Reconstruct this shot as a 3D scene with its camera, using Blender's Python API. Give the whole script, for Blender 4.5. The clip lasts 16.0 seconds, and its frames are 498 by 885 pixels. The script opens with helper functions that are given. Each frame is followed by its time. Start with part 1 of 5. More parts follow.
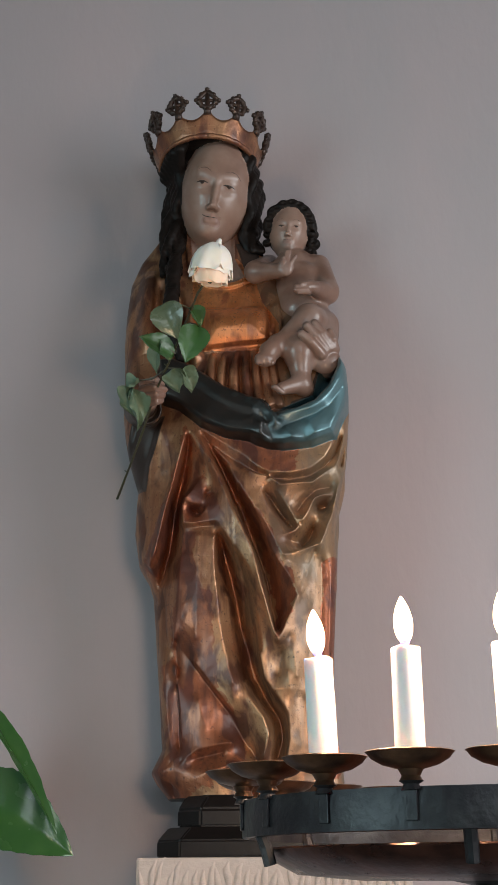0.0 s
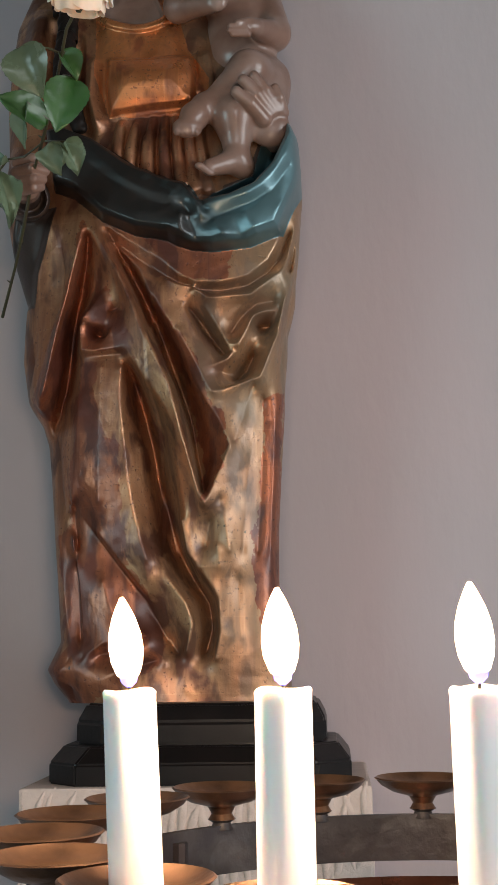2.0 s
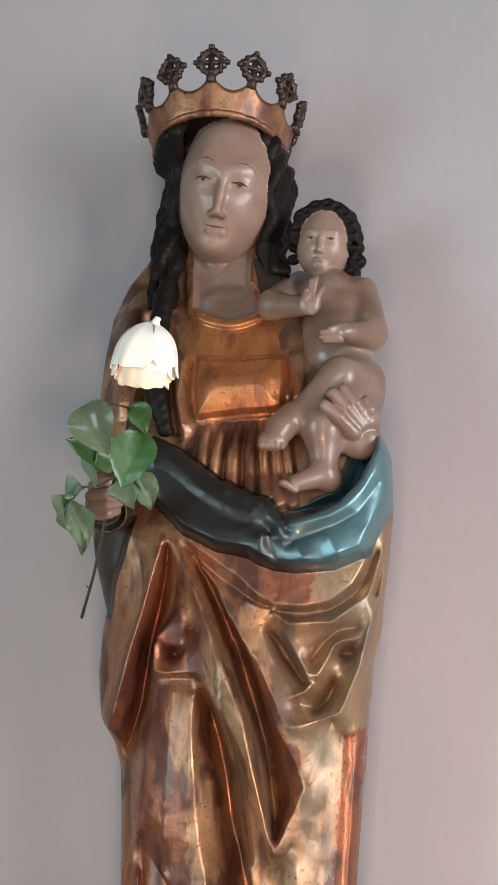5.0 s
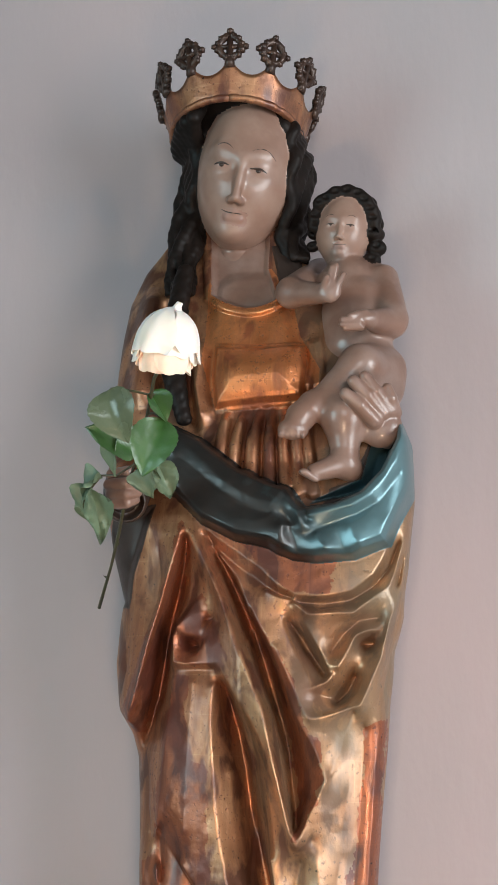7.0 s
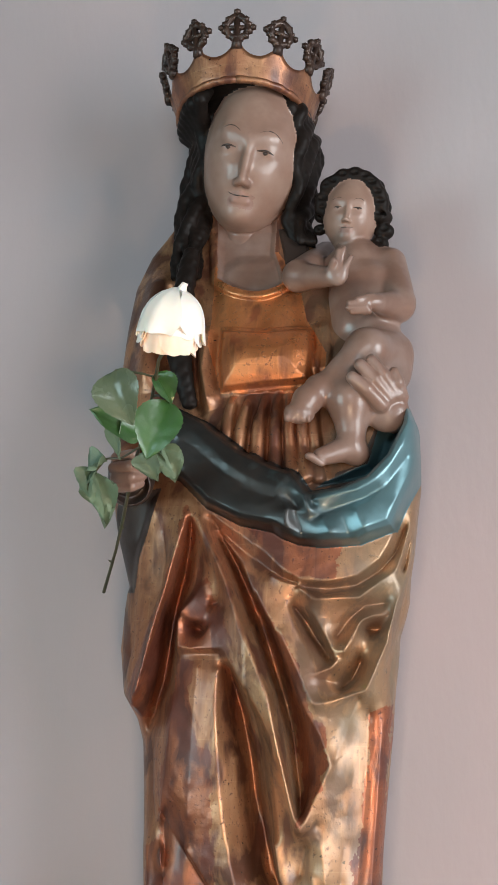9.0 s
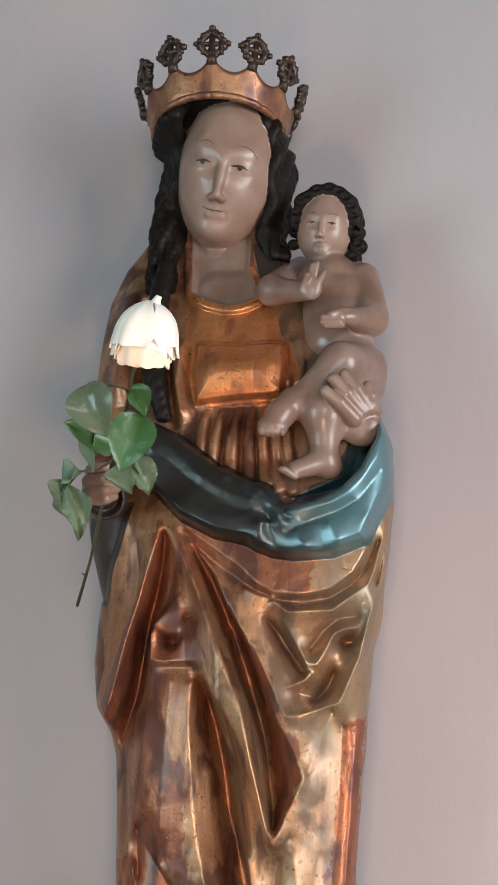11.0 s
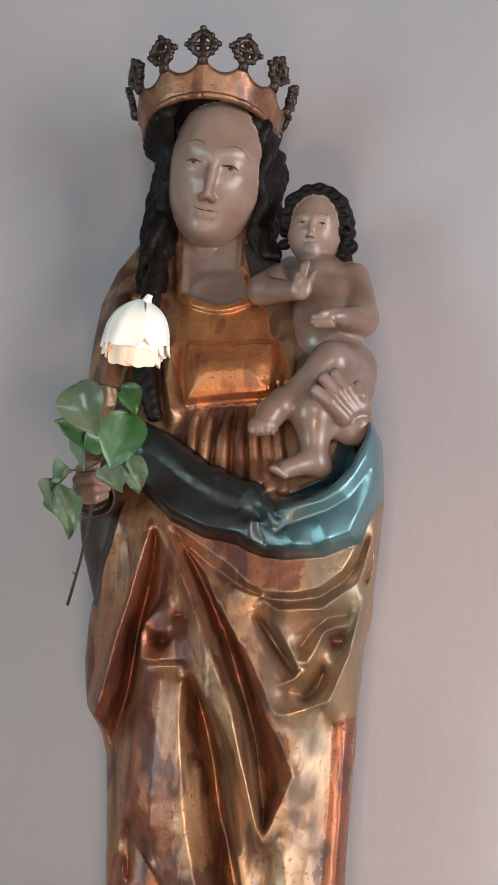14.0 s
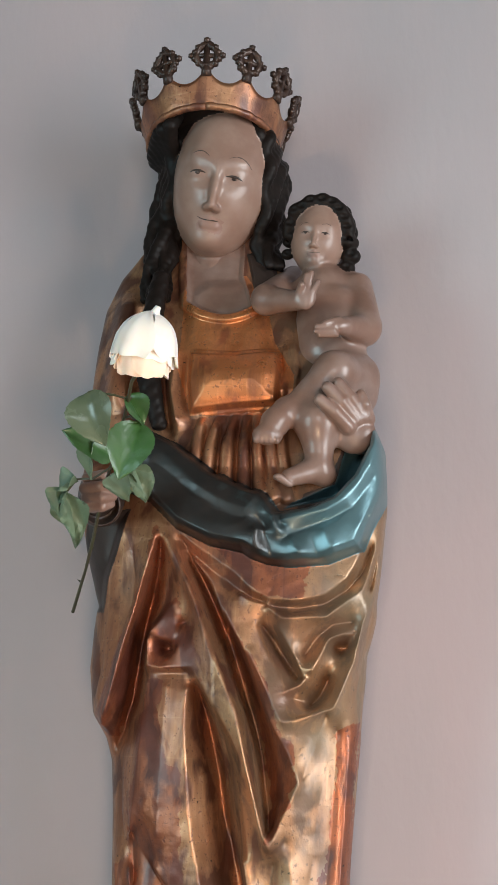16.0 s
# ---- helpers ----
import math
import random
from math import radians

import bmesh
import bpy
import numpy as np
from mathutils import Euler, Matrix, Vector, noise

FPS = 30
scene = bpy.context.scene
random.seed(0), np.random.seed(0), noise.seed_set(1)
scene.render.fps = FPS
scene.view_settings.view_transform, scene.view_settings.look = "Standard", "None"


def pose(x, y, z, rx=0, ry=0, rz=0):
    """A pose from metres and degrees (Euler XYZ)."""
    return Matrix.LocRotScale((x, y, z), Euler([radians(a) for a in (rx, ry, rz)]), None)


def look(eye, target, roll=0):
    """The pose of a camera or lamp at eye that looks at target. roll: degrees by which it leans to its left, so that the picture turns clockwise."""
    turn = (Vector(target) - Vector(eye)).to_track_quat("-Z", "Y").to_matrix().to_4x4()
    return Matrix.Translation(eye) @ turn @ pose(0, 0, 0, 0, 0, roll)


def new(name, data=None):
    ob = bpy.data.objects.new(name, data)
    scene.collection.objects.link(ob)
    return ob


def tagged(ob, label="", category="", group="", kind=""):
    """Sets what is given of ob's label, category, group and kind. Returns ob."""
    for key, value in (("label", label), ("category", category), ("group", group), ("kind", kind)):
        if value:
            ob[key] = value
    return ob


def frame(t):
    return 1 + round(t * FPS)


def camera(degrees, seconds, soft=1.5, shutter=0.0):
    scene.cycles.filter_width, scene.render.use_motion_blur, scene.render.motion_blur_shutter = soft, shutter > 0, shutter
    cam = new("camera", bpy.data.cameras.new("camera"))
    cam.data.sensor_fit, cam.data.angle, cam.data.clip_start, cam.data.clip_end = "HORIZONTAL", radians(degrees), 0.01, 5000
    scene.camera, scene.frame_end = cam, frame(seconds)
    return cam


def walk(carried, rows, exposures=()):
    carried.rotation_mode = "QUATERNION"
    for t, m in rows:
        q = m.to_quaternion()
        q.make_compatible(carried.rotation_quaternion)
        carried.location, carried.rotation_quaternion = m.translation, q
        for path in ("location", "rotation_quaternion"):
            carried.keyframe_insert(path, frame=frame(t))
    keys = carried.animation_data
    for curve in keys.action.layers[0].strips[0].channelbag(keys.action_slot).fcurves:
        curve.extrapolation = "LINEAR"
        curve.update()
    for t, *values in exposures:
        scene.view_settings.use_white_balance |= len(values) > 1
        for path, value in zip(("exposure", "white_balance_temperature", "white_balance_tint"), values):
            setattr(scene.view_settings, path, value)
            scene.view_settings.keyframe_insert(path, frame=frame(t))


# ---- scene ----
cam = camera(22.9, 16.0)
PATH = [
    (0, (0.124, 0.112, 1.522), (0.019, 1.995, 2.19), -0.4),
    (0.5, (0.122, 0.16, 1.555), (-0.03, 2.04, 2.218), 1.2),
    (1, (0.132, 0.29, 1.551), (0.013, 2.179, 2.199), 1.1),
    (1.5, (0.224, 0.458, 1.535), (0.091, 2.345, 2.184), 0.7),
    (2, (0.205, 0.537, 1.693), (0.076, 2.507, 2.017), -1.0),
    (2.5, (0.213, 0.557, 1.888), (0.032, 2.509, 2.284), -1.8),
    (2.8, (0.234, 0.574, 1.917), (-0.139, 2.473, 2.423), -1.1),
    (3, (0.252, 0.59, 1.932), (-0.205, 2.472, 2.433), -0.9),
    (3.5, (0.224, 0.619, 1.933), (-0.11, 2.519, 2.457), 0.8),
    (4, (0.252, 0.613, 1.932), (-0.007, 2.541, 2.397), -0.8),
    (4.5, (0.279, 0.592, 1.936), (-0.034, 2.507, 2.421), 1.7),
    (5, (0.273, 0.566, 1.942), (-0.087, 2.47, 2.439), 2.1),
    (5.2, (0.281, 0.558, 1.937), (-0.111, 2.456, 2.431), 2.3),
    (7.3, (0.254, 0.593, 1.941), (-0.12, 2.498, 2.421), 2.2),
    (7.5, (0.252, 0.602, 1.94), (-0.135, 2.507, 2.409), 2.3),
    (8, (0.256, 0.598, 1.939), (-0.135, 2.507, 2.393), 2.4),
    (8.5, (0.255, 0.598, 1.938), (-0.137, 2.504, 2.396), 2.4),
    (9, (0.259, 0.59, 1.937), (-0.128, 2.496, 2.405), 2.5),
    (9.5, (0.26, 0.587, 1.937), (-0.125, 2.493, 2.408), 2.5),
    (10, (0.262, 0.588, 1.935), (-0.09, 2.493, 2.43), 2.4),
    (12.5, (0.261, 0.585, 1.933), (-0.083, 2.493, 2.425), 2.3),
    (13, (0.262, 0.586, 1.933), (-0.076, 2.495, 2.425), 2.3),
    (13.5, (0.261, 0.587, 1.931), (-0.073, 2.495, 2.426), 2.3),
    (14, (0.262, 0.584, 1.931), (-0.07, 2.493, 2.427), 2.3),
    (14.5, (0.263, 0.58, 1.932), (-0.066, 2.489, 2.431), 2.3),
    (15, (0.263, 0.579, 1.933), (-0.059, 2.489, 2.432), 2.2),
    (15.5, (0.261, 0.579, 1.933), (-0.061, 2.488, 2.434), 2.2),
    (16, (0.254, 0.571, 1.932), (-0.071, 2.479, 2.436), 2.2),
]
walk(cam, [(t, look(eye, target, roll)) for t, eye, target, roll in PATH],
     exposures=((0.0, -0.25), (1.0, -0.2), (1.5, -0.1), (2.0, -0.35), (2.5, 0.0), (3.2, 0.36), (5.0, 0.44), (12.0, 0.40), (16.0, 0.36)))

# ---- light ----
world = bpy.data.worlds.new("daylight")
scene.world = world
world.use_nodes = True
wn = world.node_tree
sky = wn.nodes.new("ShaderNodeTexSky")
sky.sky_type, sky.sun_disc = "NISHITA", False
sky.sun_elevation, sky.sun_rotation = radians(38), radians(150)
wn.nodes["Background"].inputs["Strength"].default_value = 0.12
wn.links.new(sky.outputs[0], wn.nodes["Background"].inputs[0])
scene.view_settings.exposure = 0.0


def lamp(name, kind, m, energy, colour, size=0.1, size_y=0.0):
    data = bpy.data.lights.new(name, kind)
    data.energy, data.color = energy, colour
    if kind == "AREA":
        data.shape, data.size, data.size_y = "RECTANGLE", size, size_y
    else:
        data.shadow_soft_size = size
    ob = new(name, data)
    ob.matrix_world = m
    return ob


# ---- materials ----
def material(name, base, rough=0.6, metal=0.0, second=None, scale=30.0, amount=0.5, bump=0.0, bump_scale=120.0,
             third=None, third_scale=6.0, stretch=(1, 1, 1), coat=0.0, low=0.35, high=0.65, glow=0.0, through_light=0.0, rough_vary=0.12):
    """A surface in two or three colours that noise mixes at two scales, with fine relief."""
    m = bpy.data.materials.new(name)
    m.use_nodes = True
    nt = m.node_tree
    b = nt.nodes["Principled BSDF"]
    b.inputs["Roughness"].default_value, b.inputs["Metallic"].default_value = rough, metal
    b.inputs["Coat Weight"].default_value, b.inputs["Coat Roughness"].default_value = coat, 0.12
    b.inputs["Subsurface Weight"].default_value = through_light
    b.inputs["Subsurface Radius"].default_value = (0.01, 0.006, 0.004)
    tc = nt.nodes.new("ShaderNodeTexCoord")
    mp = nt.nodes.new("ShaderNodeMapping")
    mp.inputs["Scale"].default_value = stretch
    nt.links.new(tc.outputs["Object"], mp.inputs[0])

    def grain(s, detail=6.0):
        n = nt.nodes.new("ShaderNodeTexNoise")
        n.inputs["Scale"].default_value, n.inputs["Detail"].default_value = s, detail
        nt.links.new(mp.outputs[0], n.inputs["Vector"])
        return n

    def blend(a, c, s, lo, hi, share):
        r = nt.nodes.new("ShaderNodeMapRange")
        r.inputs[1].default_value, r.inputs[2].default_value, r.inputs[4].default_value = lo, hi, share
        nt.links.new(grain(s).outputs[0], r.inputs[0])
        x = nt.nodes.new("ShaderNodeMix")
        x.data_type = "RGBA"
        nt.links.new(r.outputs[0], x.inputs[0])
        if isinstance(a, tuple):
            x.inputs[6].default_value = (*a, 1)
        else:
            nt.links.new(a, x.inputs[6])
        x.inputs[7].default_value = (*c, 1)
        return x.outputs[2]

    out = base
    if second:
        out = blend(out, second, scale, low, high, amount)
    if third:
        out = blend(out, third, third_scale, 0.42, 0.7, amount)
    if isinstance(out, tuple):
        b.inputs["Base Color"].default_value = (*out, 1)
    else:
        nt.links.new(out, b.inputs["Base Color"])
    r = nt.nodes.new("ShaderNodeMapRange")
    r.inputs[3].default_value, r.inputs[4].default_value = max(0.02, rough - rough_vary), min(1, rough + rough_vary)
    nt.links.new(grain(scale * 1.7).outputs[0], r.inputs[0])
    nt.links.new(r.outputs[0], b.inputs["Roughness"])
    if bump:
        bp = nt.nodes.new("ShaderNodeBump")
        bp.inputs["Strength"].default_value, bp.inputs["Distance"].default_value = bump, 0.002
        nt.links.new(grain(bump_scale, 8.0).outputs[0], bp.inputs["Height"])
        nt.links.new(bp.outputs[0], b.inputs["Normal"])
    if glow:
        b.inputs["Emission Color"].default_value, b.inputs["Emission Strength"].default_value = (*base, 1), glow
    return m


PLASTER = material("plaster", (0.455, 0.380, 0.388), 0.75, second=(0.370, 0.352, 0.362), scale=5.0, amount=0.6, bump=0.5, bump_scale=40, third=(0.445, 0.370, 0.372), third_scale=1.6, stretch=(1, 1, 0.45))
STONE = material("hewn_stone", (0.58, 0.465, 0.41), 0.8, second=(0.46, 0.37, 0.32), scale=60, bump=0.6, bump_scale=240)
FLOOR = material("flagstone", (0.20, 0.17, 0.15), 0.6, second=(0.14, 0.12, 0.11), scale=8, bump=0.3)
LIME = material("limewash", (0.28, 0.26, 0.245), 0.85, second=(0.22, 0.205, 0.19), scale=4, bump=0.2)
OAK = material("dark_oak", (0.10, 0.055, 0.03), 0.5, second=(0.06, 0.03, 0.018), scale=14, stretch=(1, 1, 0.1), bump=0.3)


def gilding(name, leaf, warm, bole, rough=0.36, worn=0.50):
    """Old gold leaf on red bole: leaf of two tones, worn patches and specks down to the red ground, and the seams of the leaves."""
    m = bpy.data.materials.new(name)
    m.use_nodes = True
    nt = m.node_tree
    b = nt.nodes["Principled BSDF"]
    tc = nt.nodes.new("ShaderNodeTexCoord")

    def node(kind, **values):
        n = nt.nodes.new(kind)
        for k, v in values.items():
            n.inputs[k].default_value = v
        return n

    def noise_at(scale, detail=5.0, distortion=0.0, stretch=(1, 1, 1)):
        mp = node("ShaderNodeMapping", Scale=stretch)
        nt.links.new(tc.outputs["Object"], mp.inputs[0])
        n = node("ShaderNodeTexNoise", Scale=scale, Detail=detail, Distortion=distortion)
        nt.links.new(mp.outputs[0], n.inputs["Vector"])
        return n.outputs[0]

    def ramp(source, lo, hi, to=1.0, start=0.0):
        r = nt.nodes.new("ShaderNodeMapRange")
        for i, v in ((1, lo), (2, hi), (3, start), (4, to)):
            r.inputs[i].default_value = v
        nt.links.new(source, r.inputs[0])
        return r.outputs[0]

    def mixed(fac, a, c):
        x = nt.nodes.new("ShaderNodeMix")
        x.data_type = "RGBA"
        nt.links.new(fac, x.inputs[0])
        for i, v in ((6, a), (7, c)):
            if isinstance(v, tuple):
                x.inputs[i].default_value = (*v, 1)
            else:
                nt.links.new(v, x.inputs[i])
        return x.outputs[2]

    def larger(p, q):
        x = nt.nodes.new("ShaderNodeMath")
        x.operation = "MAXIMUM"
        nt.links.new(p, x.inputs[0])
        nt.links.new(q, x.inputs[1])
        return x.outputs[0]

    tone = mixed(ramp(noise_at(9, 4, 0.3, (1, 1, 0.35)), 0.32, 0.68), leaf, warm)
    # the seams where leaf overlaps leaf
    turn = node("ShaderNodeMapping", Rotation=(radians(90), 0, 0))
    nt.links.new(tc.outputs["Object"], turn.inputs[0])
    brick = node("ShaderNodeTexBrick", Scale=1.0)
    for k, v in (("Mortar Size", 0.0010), ("Mortar Smooth", 0.8), ("Brick Width", 0.034), ("Row Height", 0.042)):
        brick.inputs[k].default_value = v
    nt.links.new(turn.outputs[0], brick.inputs["Vector"])
    tone = mixed(ramp(brick.outputs["Fac"], 0.2, 1.0, 0.25), tone, tuple(min(1, v * 1.3) for v in leaf))
    # rubbed patches, long streaks and specks where the bole comes through
    patch = ramp(noise_at(34, 10, 0.4, (1, 1, 0.45)), worn - 0.03, worn + 0.10, 0.9)
    streak = ramp(noise_at(46, 5, 0.0, (1, 1, 0.07)), 0.50, 0.68, 0.75)
    speck = ramp(noise_at(230, 4), 0.58, 0.70, 0.8)
    bare = larger(larger(patch, streak), speck)
    tone = mixed(bare, tone, mixed(ramp(noise_at(24, 6), 0.38, 0.62), bole, tuple(v * 0.45 for v in bole)))
    pits = ramp(noise_at(170, 3), 0.70, 0.76)
    tone = mixed(pits, tone, (0.030, 0.016, 0.012))
    nt.links.new(tone, b.inputs["Base Color"])
    nt.links.new(ramp(bare, 0, 1, 0.25, 0.80), b.inputs["Metallic"])
    nt.links.new(larger(ramp(noise_at(30, 7), 0.3, 0.7, rough + 0.14, rough - 0.08), ramp(bare, 0, 1, rough + 0.06, 0.0)), b.inputs["Roughness"])
    b.inputs["Coat Weight"].default_value, b.inputs["Coat Roughness"].default_value = 0.28, 0.24
    high = nt.nodes.new("ShaderNodeMath")
    high.operation = "MULTIPLY_ADD"
    high.inputs[1].default_value = -0.25
    nt.links.new(bare, high.inputs[0])
    nt.links.new(noise_at(75, 9), high.inputs[2])
    bp = node("ShaderNodeBump", Strength=0.55, Distance=0.0020)
    nt.links.new(high.outputs[0], bp.inputs["Height"])
    nt.links.new(bp.outputs[0], b.inputs["Normal"])
    return m


GOLD = gilding("worn_gilding", (0.46, 0.265, 0.140), (0.38, 0.140, 0.070), (0.105, 0.029, 0.017), 0.43, 0.48)
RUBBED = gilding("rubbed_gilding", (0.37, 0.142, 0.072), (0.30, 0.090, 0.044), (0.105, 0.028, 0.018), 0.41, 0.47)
# coppery breast leaf, with reflected candle glow put into its brighter orange
COPPERY = gilding("reddish_candlelit_gilding", (0.72, 0.30, 0.115), (0.58, 0.165, 0.060), (0.26, 0.070, 0.030), 0.34, 0.54)


def lit_towards(m, axis, lo, hi, colour, share):
    """Puts window light into the colour: paler towards one side, in a ragged seam."""
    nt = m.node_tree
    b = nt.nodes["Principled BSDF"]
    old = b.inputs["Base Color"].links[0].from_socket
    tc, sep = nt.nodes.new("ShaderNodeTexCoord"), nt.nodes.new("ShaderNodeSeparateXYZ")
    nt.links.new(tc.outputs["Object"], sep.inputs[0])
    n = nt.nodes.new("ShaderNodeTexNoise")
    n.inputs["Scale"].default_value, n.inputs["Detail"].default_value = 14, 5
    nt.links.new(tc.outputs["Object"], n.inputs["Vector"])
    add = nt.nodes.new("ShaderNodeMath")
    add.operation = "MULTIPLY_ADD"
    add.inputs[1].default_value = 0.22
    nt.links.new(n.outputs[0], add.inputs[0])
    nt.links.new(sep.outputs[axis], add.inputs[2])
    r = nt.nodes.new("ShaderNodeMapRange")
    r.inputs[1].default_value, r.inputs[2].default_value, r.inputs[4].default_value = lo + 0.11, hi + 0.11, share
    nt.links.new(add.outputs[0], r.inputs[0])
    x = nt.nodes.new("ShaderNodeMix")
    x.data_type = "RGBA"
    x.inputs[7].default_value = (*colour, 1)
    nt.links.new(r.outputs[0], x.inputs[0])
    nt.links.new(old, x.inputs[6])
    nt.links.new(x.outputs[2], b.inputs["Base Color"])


SKIN = material("flesh_paint", (0.225, 0.130, 0.096), 0.34, second=(0.160, 0.090, 0.068), scale=20, amount=0.85, bump=0.10, bump_scale=160, coat=0.15, third=(0.27, 0.185, 0.155), third_scale=30)
FACE = material("pale_flesh_paint", (0.300, 0.182, 0.138), 0.42, second=(0.205, 0.120, 0.090), scale=18, amount=0.7, bump=0.08, bump_scale=160, coat=0.22, third=(0.345, 0.232, 0.182), third_scale=34)
HAIR = material("black_hair_paint", (0.007, 0.005, 0.004), 0.5, second=(0.018, 0.011, 0.009), scale=50, bump=0.25)
HAIR.node_tree.nodes["Principled BSDF"].inputs["Specular IOR Level"].default_value = 0.16
# base is the sling's near-black shaded left; its lit blue is mixed in below
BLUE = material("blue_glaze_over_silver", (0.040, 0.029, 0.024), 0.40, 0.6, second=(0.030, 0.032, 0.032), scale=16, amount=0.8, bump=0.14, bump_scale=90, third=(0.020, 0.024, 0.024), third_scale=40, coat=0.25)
LINING = material("brown_black_lining", (0.028, 0.018, 0.015), 0.42, second=(0.05, 0.03, 0.022), scale=30, bump=0.2)
INK = material("brow_paint", (0.035, 0.02, 0.015), 0.4)
LIPS = material("lip_paint", (0.265, 0.150, 0.115), 0.45)
BRONZE = material("dark_bronzed_wood", (0.035, 0.020, 0.016), 0.35, 0.3, second=(0.10, 0.055, 0.035), scale=90, bump=0.3)
# window light painted on the sling: bright blue grows towards the right
lit_towards(BLUE, 0, -0.01, 0.08, (0.130, 0.240, 0.268), 0.9)
# right-facing folds catch the window: their pale gold is painted in by x
lit_towards(GOLD, 0, -0.03, 0.10, (0.32, 0.248, 0.155), 0.52)
STATUE_PAINTS = [GOLD, SKIN, HAIR, BLUE, LINING, INK, LIPS, BRONZE, COPPERY, FACE, RUBBED]
BLACKWOOD = material("black_lacquered_wood", (0.006, 0.005, 0.005), 0.36, second=(0.014, 0.009, 0.008), scale=25, bump=0.15)
BLACKWOOD.node_tree.nodes["Principled BSDF"].inputs["Specular IOR Level"].default_value = 0.25
IRON = material("grey_iron", (0.024, 0.021, 0.024), 0.42, 0.4, second=(0.012, 0.012, 0.013), scale=22, amount=0.8, bump=0.4, bump_scale=130, third=(0.055, 0.052, 0.052), third_scale=40)
BRASS = material("tarnished_brass", (0.25, 0.14, 0.08), 0.36, 0.85, second=(0.06, 0.036, 0.026), scale=40, amount=0.85, bump=0.25)
COPPER = material("copper", (0.16, 0.070, 0.050), 0.30, 0.8, second=(0.025, 0.013, 0.012), scale=30, amount=0.8, bump=0.2)
WAX = material("white_wax", (0.95, 0.90, 0.88), 0.4, second=(0.90, 0.84, 0.76), scale=20, through_light=0.3)
WAX.node_tree.nodes["Principled BSDF"].inputs["Subsurface Scale"].default_value = 0.8
WICK = material("wick", (0.02, 0.015, 0.012), 0.9)
FLAME = material("flame", (1.0, 0.78, 0.50), 0.5, glow=14)
FLAME_FOOT = material("flame_foot", (0.25, 0.22, 1.0), 0.5, glow=2.0)
PETAL = material("cream_petal", (0.80, 0.765, 0.72), 0.55, second=(0.78, 0.71, 0.62), scale=25, amount=0.7, through_light=0.25, bump=0.15)
BLUSH = material("blush_petal", (0.84, 0.62, 0.47), 0.6, second=(0.86, 0.74, 0.62), scale=30, amount=0.8, through_light=0.25, bump=0.15)
LEAF = material("rose_leaf", (0.035, 0.105, 0.025), 0.33, second=(0.065, 0.125, 0.055), scale=28, bump=0.3, third=(0.06, 0.10, 0.06), third_scale=60)
OLIVE_LEAF = material("drooping_leaf", (0.085, 0.115, 0.070), 0.26, second=(0.12, 0.145, 0.10), scale=30, bump=0.3, third=(0.07, 0.10, 0.05), third_scale=60)
DRY_LEAF = material("dry_leaf", (0.13, 0.19, 0.12), 0.5, second=(0.08, 0.13, 0.08), scale=40, bump=0.4, third=(0.10, 0.12, 0.07), third_scale=70)
STEM = material("rose_stem", (0.055, 0.06, 0.028), 0.5, second=(0.05, 0.032, 0.022), scale=35, bump=0.2)
PLANT = material("broad_leaf", (0.025, 0.085, 0.022), 0.25, second=(0.05, 0.13, 0.03), scale=20, bump=0.15, coat=0.2)
CLAY_POT = material("terracotta", (0.36, 0.16, 0.09), 0.8, second=(0.28, 0.12, 0.07), scale=20, bump=0.3)


# ---- mesh tools ----
def part(name, bm, mat, parent=None, label=""):
    """One mesh object from a bmesh, under a thing or a part."""
    me = bpy.data.meshes.new(name)
    bm.to_mesh(me)
    bm.free()
    for m in (mat if isinstance(mat, list) else [mat]):
        me.materials.append(m)
    ob = new(name, me)
    ob.parent = parent
    return tagged(ob, label)


def smooth(ob, angle=40):
    ob.data.polygons.foreach_set("use_smooth", [True] * len(ob.data.polygons))
    ob.data.set_sharp_from_angle(angle=radians(angle))
    return ob


def box(bm, lo, hi, bevel=0.0):
    c = [(a + b) / 2 for a, b in zip(lo, hi)]
    r = bmesh.ops.create_cube(bm, size=1.0, matrix=Matrix.Translation(c) @ Matrix.Diagonal([b - a for a, b in zip(lo, hi)] + [1]))
    if bevel:
        edges = {e for v in r["verts"] for e in v.link_edges}
        bmesh.ops.bevel(bm, geom=list(edges), offset=bevel, segments=2, affect="EDGES", profile=0.6)
    return bm


def turned(profile, steps=40, at=(0, 0, 0), cap=True):
    """A lathe-turned form from (radius, height) pairs, bottom first."""
    bm = bmesh.new()
    rings = []
    for r, z in profile:
        rings.append([bm.verts.new((at[0] + r * math.cos(2 * math.pi * i / steps), at[1] + r * math.sin(2 * math.pi * i / steps), at[2] + z)) for i in range(steps)])
    for a, b in zip(rings, rings[1:]):
        for i in range(steps):
            bm.faces.new((a[i], a[(i + 1) % steps], b[(i + 1) % steps], b[i]))
    if cap:
        bm.faces.new(rings[0][::-1])
        bm.faces.new(rings[-1])
    return bm


